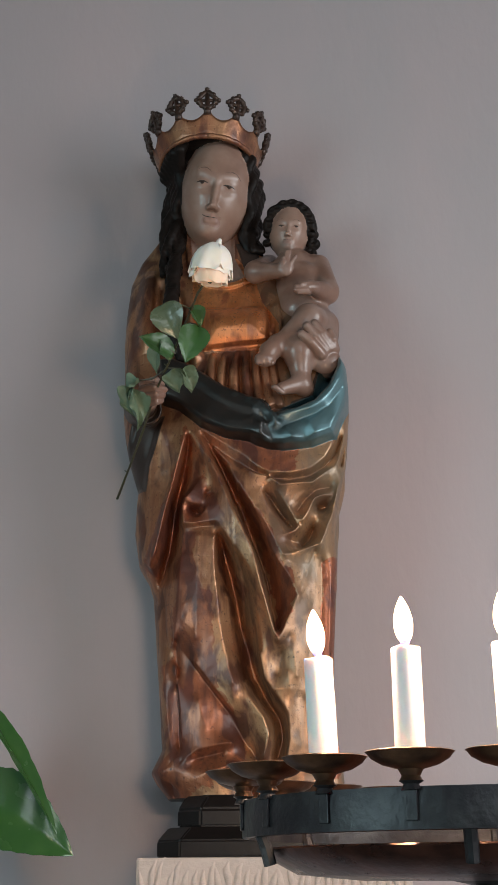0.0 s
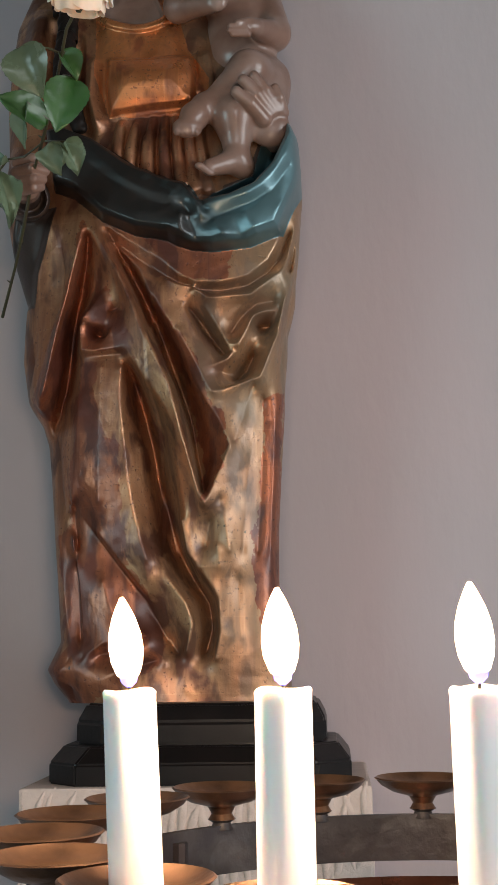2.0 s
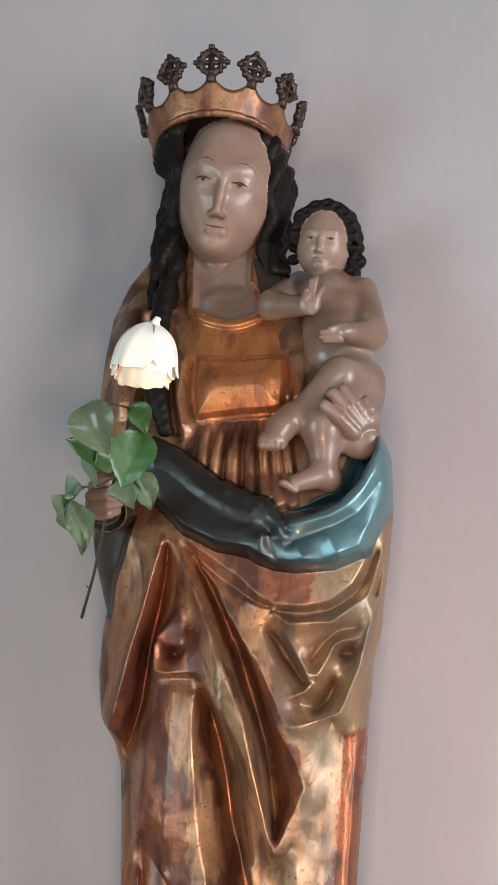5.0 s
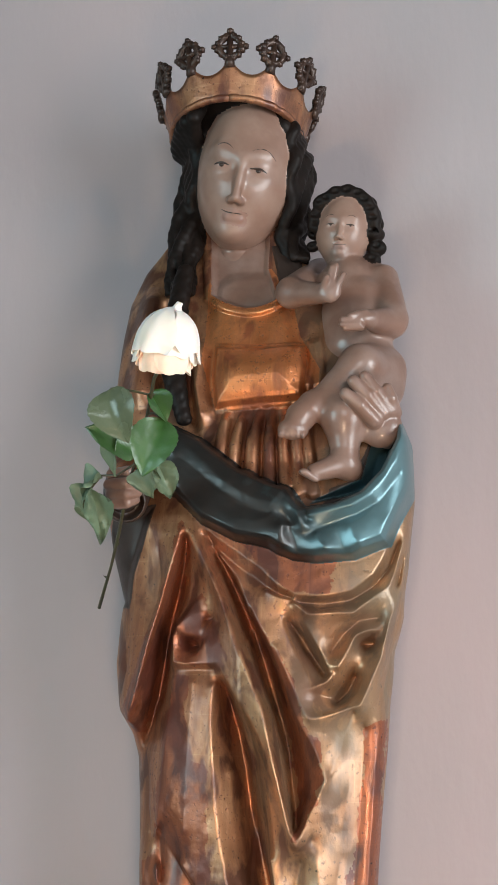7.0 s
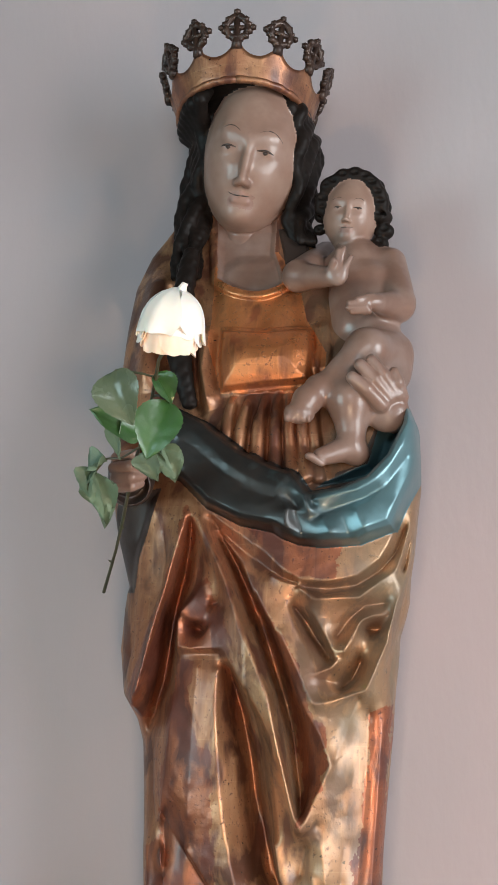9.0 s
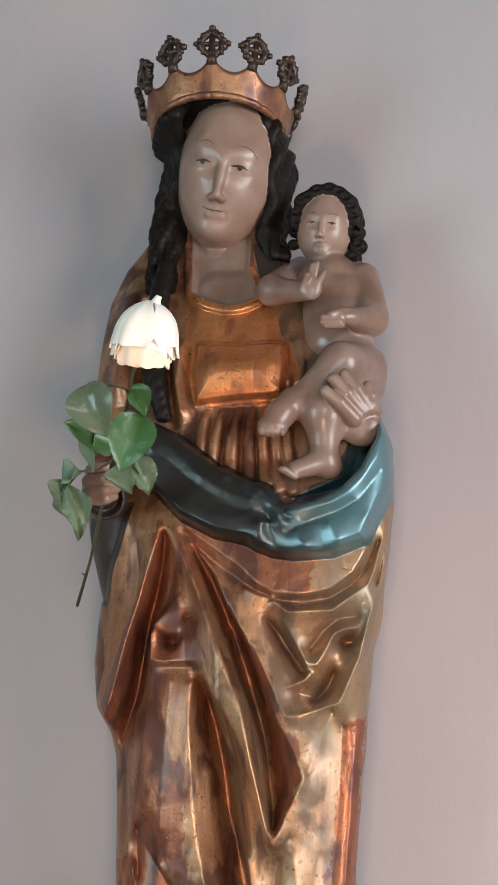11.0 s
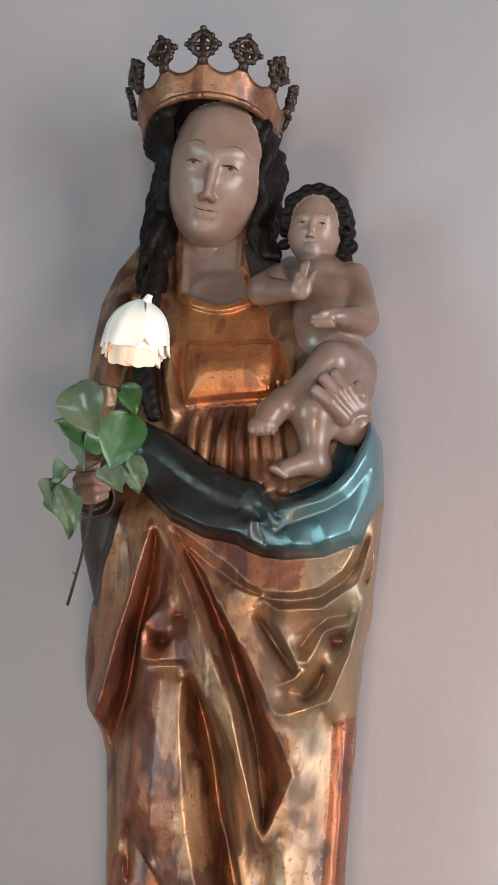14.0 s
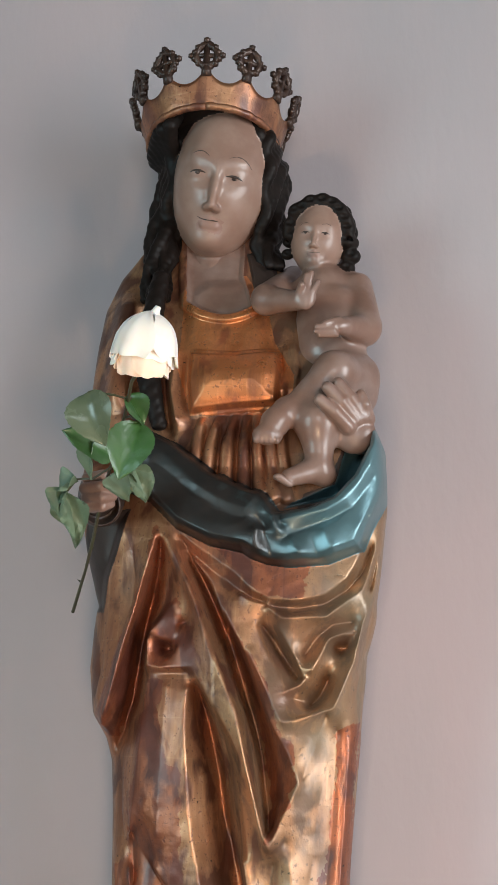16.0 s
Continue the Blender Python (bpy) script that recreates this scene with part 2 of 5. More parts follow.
def rod(bm, pts, radii, steps=8):
    """A tube through points with a radius at each."""
    pts = [Vector(p) for p in pts]
    rings = []
    for i, p in enumerate(pts):
        d = (pts[min(i + 1, len(pts) - 1)] - pts[max(i - 1, 0)]).normalized()
        a = d.orthogonal().normalized() if i == 0 else (a - d * a.dot(d)).normalized()
        b = d.cross(a)
        r = radii[i] if isinstance(radii, (list, tuple)) else radii
        rings.append([bm.verts.new(p + r * (a * math.cos(2 * math.pi * k / steps) + b * math.sin(2 * math.pi * k / steps))) for k in range(steps)])
    for s, t in zip(rings, rings[1:]):
        for k in range(steps):
            bm.faces.new((s[k], s[(k + 1) % steps], t[(k + 1) % steps], t[k]))
    bm.faces.new(rings[0][::-1])
    bm.faces.new(rings[-1])
    return bm


def thing(name, at, label, category, group="", kind=""):
    ob = new(name)
    ob.location = at
    return tagged(ob, label, category, group, kind)


# ---- the room ----
WALL_Y, WEST, EAST, SOUTH, TOP = 2.10, -2.6, 2.9, -3.6, 4.2


def wall(name, lo, hi, mat, label):
    return tagged(part(name, box(bmesh.new(), lo, hi), mat), label, "wall", kind="structure")


def wall_with_opening(name, lo, hi, a, b, axis, mat, label):
    """A wall of four blocks round an opening from a to b (along the wall, height)."""
    bm = bmesh.new()

    def block(s0, s1, z0, z1):
        l, h = list(lo), list(hi)
        l[axis], h[axis], l[2], h[2] = s0, s1, z0, z1
        box(bm, l, h)

    block(lo[axis], a[0], lo[2], hi[2])
    block(b[0], hi[axis], lo[2], hi[2])
    block(a[0], b[0], lo[2], a[1])
    block(a[0], b[0], b[1], hi[2])
    return tagged(part(name, bm, mat), label, "wall", kind="structure")


wall("wall_north", (WEST - 0.3, WALL_Y, 0), (EAST + 0.3, WALL_Y + 0.4, TOP), PLASTER, "smooth mauve grey painted plaster wall behind the statue")
wall_with_opening("wall_west", (WEST - 0.3, SOUTH, 0), (WEST, WALL_Y, TOP), (-1.8, 0.9), (-0.2, 2.8), 1, LIME, "plain limewashed wall with a window opening on the west")
wall_with_opening("wall_east", (EAST, SOUTH, 0), (EAST + 0.4, WALL_Y, TOP), (-0.7, 1.0), (0.9, 3.2), 1, LIME, "plain limewashed wall with a tall window opening")
wall_with_opening("wall_south", (WEST - 0.3, SOUTH - 0.4, 0), (EAST + 0.4, SOUTH, TOP), (-0.1, 2.0), (1.2, 3.4), 0, LIME, "plain limewashed wall with a window opening")
tagged(part("floor", box(bmesh.new(), (WEST - 0.3, SOUTH - 0.4, -0.2), (EAST + 0.4, WALL_Y + 0.4, 0)), FLOOR), "dark worn flagstone floor", "floor", kind="structure")
tagged(part("ceiling", box(bmesh.new(), (WEST - 0.3, SOUTH - 0.4, TOP), (EAST + 0.4, WALL_Y + 0.4, TOP + 0.2)), OAK), "dark timber ceiling", "ceiling", kind="structure")

lamp("window_light_east", "AREA", look((EAST + 0.05, 0.1, 2.1), (0.0, 1.4, 1.7)), 88, (0.90, 0.96, 1.0), 1.5, 2.1)
lamp("window_light_south", "AREA", look((0.9, SOUTH - 0.05, 1.9), (0.0, 2, 1.2)), 74, (0.82, 0.92, 1.0), 2.0, 1.8)
lamp("window_light_west", "AREA", look((WEST - 0.05, -1.0, 1.8), (0.0, 1.6, 1.2)), 54, (0.62, 0.92, 1.0), 1.4, 1.8)


# ---- the corbel and the plinth ----
def corbel():
    ob = thing("stone_corbel", (0.055, 1.835, 1.25), "pale hewn stone corbel with chiselled vertical grooves, built into the wall", "corbel")
    bm = box(bmesh.new(), (-0.183, 0.006, 0.0), (0.185, WALL_Y - 1.835 - 0.001, 0.2985), 0.004)
    part("block", bm, STONE, ob)
    # short leaning chisel ridges, row over row on the front and on both sides
    rng = random.Random(5)
    forms = []
    for k in range(5):
        bm = bmesh.new()
        lean, wob = rng.uniform(-0.004, 0.008), rng.uniform(-0.004, 0.004)
        pts = [(-lean, 0, -0.027), (-lean * 0.55 + wob, 0, -0.014), (wob * 0.4, 0, 0.0), (lean * 0.5 - wob * 0.5, 0, 0.014), (lean, 0, 0.027)]
        rod(bm, pts, [0.0016, 0.0040, 0.0050, 0.0042, 0.0014], 7)
        me = bpy.data.meshes.new("ridge")
        bm.to_mesh(me)
        bm.free()
        me.materials.append(STONE)
        me.polygons.foreach_set("use_smooth", [True] * len(me.polygons))
        forms.append(me)
    def ridge(x, y, z, turn):
        r = new("ridge", forms[rng.randrange(5)])
        r.parent = ob
        r.matrix_basis = pose(x, y, z, rng.uniform(-2, 2), rng.uniform(-12, 12), turn) @ Matrix.Diagonal((rng.uniform(0.8, 1.3), 0.85, rng.uniform(0.75, 1.15), 1))
    for row in range(6):
        z = 0.270 - 0.042 * row
        for k in range(31):
            x = -0.176 + 0.0117 * (k + 0.5 * (row % 2)) + rng.uniform(-0.002, 0.002)
            if x < 0.181:
                ridge(x, 0.0075, min(0.272, z + rng.uniform(-0.014, 0.014)), 0)
    return ob


corbel()


def octagon(bm, hx, hy0, hy1, cut, z0, z1, inset):
    """A block with cut corners whose top is drawn in."""
    def ring(z, i):
        x, a, b, c = hx - i, hy0 + i, hy1 - i, cut
        return [bm.verts.new(v) for v in ((-x + c, a, z), (x - c, a, z), (x, a + c, z), (x, b - c, z), (x - c, b, z), (-x + c, b, z), (-x, b - c, z), (-x, a + c, z))]
    a, m, t = ring(z0, 0), ring(z0 + (z1 - z0) * 0.55, 0), ring(z1, inset)
    for p, q in ((a, m), (m, t)):
        for i in range(8):
            bm.faces.new((p[i], p[(i + 1) % 8], q[(i + 1) % 8], q[i]))
    bm.faces.new(a[::-1])
    bm.faces.new(t)
    return bm


def plinth():
    ob = thing("statue_plinth", (0.057, 1.95, 1.5485), "black lacquered wooden plinth with cut corners on the stone corbel", "plinth")
    bm = octagon(bmesh.new(), 0.163, -0.099, 0.135, 0.035, 0.0, 0.040, 0.014)
    bmesh.ops.bevel(bm, geom=bm.edges[:], offset=0.002, segments=2, affect="EDGES")
    part("slab", bm, BLACKWOOD, ob)
    bm = octagon(bmesh.new(), 0.137, -0.080, 0.120, 0.035, 0.040, 0.083, 0.010)
    bmesh.ops.bevel(bm, geom=bm.edges[:], offset=0.003, segments=2, affect="EDGES")
    part("upper_step", bm, BLACKWOOD, ob)
    return ob


plinth()

# ---- the carved statue: one mesh out of a draped relief body and modelled heads, limbs and hair ----
G_GOLD, G_SKIN, G_HAIR, G_BLUE, G_LINING, G_INK, G_LIPS, G_BRONZE, G_COPPERY, G_FACE, G_RUBBED = range(11)
pieces = []          # (vertices, faces, paint of each face)


class Drape:
    """A carved front of cloth: width by height rows, and a relief that strokes raise and cut."""

    def __init__(self, left, right, rows, cols):
        left, right = sorted(left, key=lambda p: p[1]), sorted(right, key=lambda p: p[1])
        z0, z1 = left[0][1], left[-1][1]
        z = np.linspace(z0, z1, rows)
        xl = np.interp(z, [p[1] for p in left], [p[0] for p in left])
        xr = np.interp(z, [p[1] for p in right], [p[0] for p in right])
        k = np.hanning(13) / np.hanning(13).sum()
        pad = lambda a: np.convolve(np.pad(a, 6, mode="edge"), k, "valid")
        xl, xr = pad(xl), pad(xr)
        s = np.linspace(-1, 1, cols)
        self.u = np.broadcast_to(np.sin(s * np.pi / 2) * 0.55 + s * 0.45, (rows, cols))
        self.z = np.repeat(z[:, None], cols, 1)
        self.x = ((xl + xr) / 2)[:, None] + ((xr - xl) / 2)[:, None] * self.u
        self.h = np.zeros((rows, cols))
        self.lines = []
        self.paint = np.zeros((rows, cols), int)

    def along(self, pts):
        """Signed distance (right of the way is positive) and the share of the way, for every point near the stroke."""
        best = np.full(self.x.shape, 9.0)
        side, run = np.zeros_like(best), np.zeros_like(best)
        lengths = [math.dist(a, b) for a, b in zip(pts, pts[1:])]
        total, done = sum(lengths), 0.0
        for (ax, az), (bx, bz), n in zip(pts, pts[1:], lengths):
            if n < 1e-6:
                continue
            dx, dz = (bx - ax) / n, (bz - az) / n
            px, pz = self.x - ax, self.z - az
            t = np.clip(px * dx + pz * dz, 0, n)
            d = np.hypot(px - t * dx, pz - t * dz)
            near = d < best
            best = np.where(near, d, best)
            side = np.where(near, np.sign(px * dz - pz * dx), side)
            run = np.where(near, (done + t) / total, run)
            done += n
        return best * side, run

    def fold(self, pts, wide, high, form="tent", right=1.0, left=1.0, ends=(0.15, 0.15)):
        """Raise (or cut, with a negative height) a fold along a way; right and left widen either flank."""
        wide = wide if isinstance(wide, tuple) else (wide, wide)
        d, run = self.along(pts)
        w = (wide[0] + (wide[1] - wide[0]) * run) * np.where(d > 0, right, left)
        p = np.clip(1 - np.abs(d) / w, 0, 1)
        if form == "round":
            p = np.sqrt(np.clip(1 - (1 - p) ** 2, 0, 1)) * np.clip(p * 3, 0, 1)
        elif form == "soft":
            p = p * p * (3 - 2 * p)
        taper = np.ones_like(p)
        if ends[0]:
            taper = taper * np.clip(run / ends[0] + 0.15, 0, 1)
        if ends[1]:
            taper = taper * np.clip((1 - run) / ends[1] + 0.15, 0, 1)
        self.h += high * p * taper
        return self

    def inside(self, poly):
        """Distance from the rim of a patch, positive within."""
        d, _ = self.along(list(poly) + [poly[0]])
        within = np.zeros(self.x.shape, bool)
        for (ax, az), (bx, bz) in zip(poly, list(poly[1:]) + [poly[0]]):
            cross = (az > self.z) != (bz > self.z)
            within ^= cross & (self.x < (bx - ax) * (self.z - az) / ((bz - az) or 1e-9) + ax)
        return np.where(within, np.abs(d), -np.abs(d))

    def plate(self, poly, high, soft=0.006, paint=None, bulge=0.0, reach=0.03):
        d = self.inside(poly)
        t = np.clip(d / soft, 0, 1)
        self.h += high * t * t * (3 - 2 * t) + bulge * np.sqrt(np.clip(d / reach, 0, 1))
        if paint is not None:
            self.paint = np.where(d > 0, paint, self.paint)
        return self

    def crease(self, pts):
        """Keep a ridge or valley line: x, z and how far it stands proud, in millimetres."""
        self.lines.append(pts)

    def stretched(self, soft=0, levels=(16, 8, 4, 2, 1), rounds=140):
        """Cloth drawn tight over all the kept lines: a membrane solved from coarse to fine; forgets the lines."""
        rows, cols = self.x.shape
        total, count = np.zeros((rows, cols)), np.zeros((rows, cols))
        z0, dz = self.z[0, 0], self.z[1, 0] - self.z[0, 0]
        for pts in self.lines:
            for (ax, az, ah), (bx, bz, bh) in zip(pts, pts[1:]):
                f = np.linspace(0, 1, max(3, int(math.dist((ax, az), (bx, bz)) / 0.0004)))
                x, z, h = ax + (bx - ax) * f, az + (bz - az) * f, (ah + (bh - ah) * f) * 0.001
                i = np.clip(np.rint((z - z0) / dz).astype(int), 0, rows - 1)
                mid, half = (self.x[i, 0] + self.x[i, -1]) / 2, (self.x[i, -1] - self.x[i, 0]) / 2
                j = np.clip(np.rint(np.interp((x - mid) / half, self.u[0], np.arange(cols))).astype(int), 0, cols - 1)
                np.add.at(total, (i, j), h)
                np.add.at(count, (i, j), 1)
        self.lines = []
        h = None
        for n in levels:
            r, c = -(-rows // n), -(-cols // n)
            pad = lambda a: np.pad(a, ((0, r * n - rows), (0, c * n - cols))).reshape(r, n, c, n).sum((1, 3))
            t, k = pad(total), pad(count)
            fixed, value = k > 0, t / np.maximum(k, 1)
            if h is None:
                h = np.full((r, c), value[fixed].mean())
            else:
                h = np.repeat(np.repeat(h, 2, 0), 2, 1)[:r, :c]
            for _ in range(rounds * (4 if n == levels[0] else 1)):
                p = np.pad(h, 1, mode="edge")
                h = np.where(fixed, value, 0.25 * (p[:-2, 1:-1] + p[2:, 1:-1] + p[1:-1, :-2] + p[1:-1, 2:]))
        for _ in range(soft):
            p = np.pad(h, 1, mode="edge")
            h = 0.4 * h + 0.15 * (p[:-2, 1:-1] + p[2:, 1:-1] + p[1:-1, :-2] + p[1:-1, 2:])
        return h

    def ragged(self, size, high, seed):
        """A smooth random field over the cloth."""
        rows, cols = self.x.shape
        g = np.random.RandomState(seed).normal(0, 1, (max(4, int(0.96 / size)), max(4, int(0.34 / size))))
        i, j = np.linspace(0, g.shape[0] - 1.001, rows), np.linspace(0, g.shape[1] - 1.001, cols)
        a, b = i.astype(int), j.astype(int)
        f, e = (i - a)[:, None], (j - b)[None, :]
        f, e = f * f * (3 - 2 * f), e * e * (3 - 2 * e)
        q = lambda m, n: g[np.ix_(a + m, b + n)]
        return high * ((q(0, 0) * (1 - e) + q(0, 1) * e) * (1 - f) + (q(1, 0) * (1 - e) + q(1, 1) * e) * f)

    def finish(self, depth, back, power=2.4, soften=1):
        h = self.h
        for _ in range(soften):
            p = np.pad(h, 1, mode="edge")
            h = 0.5 * h + 0.125 * (p[:-2, 1:-1] + p[2:, 1:-1] + p[1:-1, :-2] + p[1:-1, 2:])
        swell = np.interp(self.z, [d[0] for d in depth], [d[1] for d in depth])
        power = np.where(self.u > 0, 6.0, power)
        round_off = np.clip(1 - np.abs(self.u) ** power, 0, 1) ** (1 / power)
        y = back - swell * round_off - h * np.clip(1 - np.abs(self.u) ** 50, 0, 1)
        x = self.x - np.where(self.u > 0, 0.020 * (1 - round_off) ** 2 - 0.002, 0)
        rows, cols = h.shape
        front = np.stack([x, y, self.z], -1).reshape(-1, 3)
        i = np.arange(rows * cols).reshape(rows, cols)
        q = np.stack([i[:-1, :-1], i[:-1, 1:], i[1:, 1:], i[1:, :-1]], -1).reshape(-1, 4)
        paint = self.paint[:-1, :-1].reshape(-1)
        rear = np.stack([i[:-1, -1], i[:-1, 0], i[1:, 0], i[1:, -1]], -1)
        faces = [tuple(f) for f in q.tolist()] + [tuple(f) for f in rear.tolist()] + [tuple(i[-1].tolist()), tuple(i[0][::-1].tolist())]
        pieces.append((front, faces, paint.tolist() + [G_LINING] * (len(rear) + 2)))


class Clay:
    """Forms pressed together on a fine grid, and the skin that closes round them."""

    def __init__(self, lo, hi, step):
        self.lo, self.step = np.array(lo), step
        self.n = np.ceil((np.array(hi) - self.lo) / step).astype(int) + 1
        self.f = np.full(self.n, 0.05, np.float32)
        self.own = np.full(self.n, 0.05, np.float32)
        self.paint = np.zeros(self.n, np.int8)

    def region(self, lo, hi):
        a = np.clip(((np.array(lo) - self.lo) / self.step).astype(int), 0, self.n)
        b = np.clip(((np.array(hi) - self.lo) / self.step).astype(int) + 2, 0, self.n)
        s = tuple(slice(p, q) for p, q in zip(a, b))
        g = np.meshgrid(*[self.lo[i] + self.step * np.arange(a[i], b[i]) for i in range(3)], indexing="ij")
        return s, np.stack(g, -1)

    def press(self, s, d, paint, k):
        f = self.f[s]
        h = np.clip(0.5 + 0.5 * (f - d) / k, 0, 1)
        self.f[s] = f * (1 - h) + d * h - k * h * (1 - h)
        near = d < self.own[s]
        self.paint[s] = np.where(near, paint, self.paint[s])
        self.own[s] = np.minimum(self.own[s], d)

    def ball(self, c, r, paint=G_SKIN, k=0.006, turn=None, cut=False):
        r = np.array(r if isinstance(r, (tuple, list)) else (r, r, r), float)
        m = max(r) + k * 2 + 0.004
        s, g = self.region(np.array(c) - m, np.array(c) + m)
        if 0 in g.shape:
            return self
        p = g - np.array(c)
        if turn is not None:
            p = p @ np.array(turn.to_3x3())
        q = np.linalg.norm(p / r, axis=-1)
        w = np.linalg.norm(p / (r * r), axis=-1)
        d = np.where(w > 1e-6, q * (q - 1) / np.maximum(w, 1e-6), -min(r))
        if cut:
            f = self.f[s]
            h = np.clip(0.5 - 0.5 * (f + d) / k, 0, 1)
            self.f[s] = f * (1 - h) - d * h + k * h * (1 - h)
        else:
            self.press(s, d, paint, k)
        return self

    def limb(self, a, b, ra, rb, paint=G_SKIN, k=0.006):
        a, b = np.array(a, float), np.array(b, float)
        m = max(ra, rb) + k * 2 + 0.004
        s, g = self.region(np.minimum(a, b) - m, np.maximum(a, b) + m)
        if 0 in g.shape:
            return self
        v = b - a
        t = np.clip(((g - a) @ v) / max(v @ v, 1e-9), 0, 1)
        d = np.linalg.norm(g - a - t[..., None] * v, axis=-1) - (ra + (rb - ra) * t)
        self.press(s, d, paint, k)
        return self

    def strand(self, pts, radii, paint=G_HAIR, k=0.003):
        for i in range(len(pts) - 1):
            self.limb(pts[i], pts[i + 1], radii[i], radii[i + 1], paint, k)
        return self

    def face_y(self, x, z):
        """How far forward the skin stands at x, z."""
        i, j = int(round((x - self.lo[0]) / self.step)), int(round((z - self.lo[2]) / self.step))
        col = self.f[i, :, j]
        k = int(np.argmax(col < 0))
        return self.lo[1] + self.step * (k - col[k] / (col[k] - col[k - 1])) if k else self.lo[1]

    def finish(self):
        f = self.f
        inside = f < 0
        n = self.n
        cell = np.zeros(n - 1, int)
        for dx in (0, 1):
            for dy in (0, 1):
                for dz in (0, 1):
                    cell += inside[dx:n[0] - 1 + dx, dy:n[1] - 1 + dy, dz:n[2] - 1 + dz]
        live = (cell > 0) & (cell < 8)
        idx = np.full(n - 1, -1)
        where = np.argwhere(live)
        idx[live] = np.arange(len(where))
        total, count = np.zeros((len(where), 3)), np.zeros(len(where))
        corners = [(0, 0, 0), (1, 0, 0), (0, 1, 0), (1, 1, 0), (0, 0, 1), (1, 0, 1), (0, 1, 1), (1, 1, 1)]
        for a in range(8):
            for b in range(a + 1, 8):
                ca, cb = np.array(corners[a]), np.array(corners[b])
                if np.abs(ca - cb).sum() != 1:
                    continue
                fa, fb = f[tuple((where + ca).T)], f[tuple((where + cb).T)]
                hit = (fa < 0) != (fb < 0)
                t = np.where(hit, fa / np.where(hit, fa - fb, 1), 0)
                total += np.where(hit[:, None], ca + t[:, None] * (cb - ca), 0)
                count += hit
        verts = self.lo + self.step * (where + total / count[:, None])
        quads, paints = [], []
        for ax in range(3):
            o1, o2 = [(1, 2), (2, 0), (0, 1)][ax]
            sl_a, sl_b = [slice(1, -1)] * 3, [slice(1, -1)] * 3
            sl_a[ax], sl_b[ax] = slice(0, -1), slice(1, None)
            A, B = inside[tuple(sl_a)], inside[tuple(sl_b)]
            for flip in (False, True):
                e = np.argwhere((A & ~B) if not flip else (~A & B))
                if not len(e):
                    continue
                base = e + 1
                base[:, ax] -= 1
                u1, u2 = np.zeros(3, int), np.zeros(3, int)
                u1[o1], u2[o2] = 1, 1
                q = np.stack([idx[tuple((base - u1 - u2).T)], idx[tuple((base - u2).T)], idx[tuple(base.T)], idx[tuple((base - u1).T)]], -1)
                quads.append(q[:, ::-1] if flip else q)
                paints.append(self.paint[tuple(base.T)])
        q, p = np.concatenate(quads), np.concatenate(paints)
        ok = (q >= 0).all(1)
        pieces.append((verts, [tuple(v) for v in q[ok].tolist()], p[ok].tolist()))


def add_bm(bm, paint):
    bm.verts.index_update()
    pieces.append((np.array([v.co[:] for v in bm.verts]), [tuple(v.index for v in f.verts) for f in bm.faces], [paint] * len(bm.faces)))
    bm.free()


# the body: outline of the cloth, bottom to top
LEFT = [(-0.158, 0.0745), (-0.176, 0.096), (-0.185, 0.112), (-0.169, 0.143), (-0.174, 0.222), (-0.175, 0.233), (-0.181, 0.305), (-0.186, 0.373), (-0.193, 0.398), (-0.209, 0.424), (-0.217, 0.475), (-0.216, 0.521), (-0.214, 0.546), (-0.229, 0.595), (-0.237, 0.636), (-0.242, 0.678), (-0.242, 0.749), (-0.245, 0.808), (-0.243, 0.867), (-0.238, 0.927), (-0.222, 0.973), (-0.202, 1.003), (-0.179, 1.034), (-0.159, 1.045)]
RIGHT = [(0.104, 0.0745), (0.102, 0.121), (0.091, 0.166), (0.092, 0.236), (0.093, 0.273), (0.096, 0.318), (0.099, 0.358), (0.102, 0.398), (0.104, 0.439), (0.107, 0.468), (0.108, 0.495), (0.114, 0.516), (0.118, 0.534), (0.119, 0.559), (0.123, 0.589), (0.126, 0.627), (0.129, 0.661), (0.129, 0.69), (0.127, 0.725), (0.107, 0.774), (0.097, 0.798), (0.069, 0.841), (0.041, 0.899), (0.019, 0.943), (-0.01, 0.977), (-0.036, 1.001), (-0.055, 1.032)]
RIGHT[-1] = (RIGHT[-1][0], LEFT[-1][1])
d = Drape(LEFT, RIGHT, 1040, 400)
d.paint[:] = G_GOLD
# chest, neckline and the broad breast band
def bow(a, mid, b, n=12):
    """A smooth arc from a to b drawn towards mid."""
    return [tuple((1 - t) ** 2 * a[k] + 2 * t * (1 - t) * mid[k] + t * t * b[k] for k in (0, 1)) for t in (i / n for i in range(n + 1))]


d.plate([(-0.130, 0.943), (-0.109, 0.968), (-0.056, 0.967), (-0.027, 0.923), (-0.012, 0.865), (0.015, 0.818), (0.015, 0.767), (-0.104, 0.767), (-0.124, 0.828)], 0.006, 0.02, G_COPPERY)
d.plate([(-0.138, 1.032), (-0.134, 0.996), *bow((-0.125, 0.927), (-0.079, 0.885), (-0.042, 0.918)), (-0.060, 0.967), (-0.062, 1.030)], -0.004, 0.008, G_SKIN)
d.plate([(-0.059, 1.002), (-0.023, 1.009), (-0.011, 0.923), (-0.039, 0.923)], 0.003, 0.004, G_LINING)
d.fold([(-0.139, 1.004), (-0.133, 0.960), *bow((-0.127, 0.924), (-0.078, 0.880), (-0.038, 0.914)), (-0.052, 0.958)], 0.008, 0.007, "round")
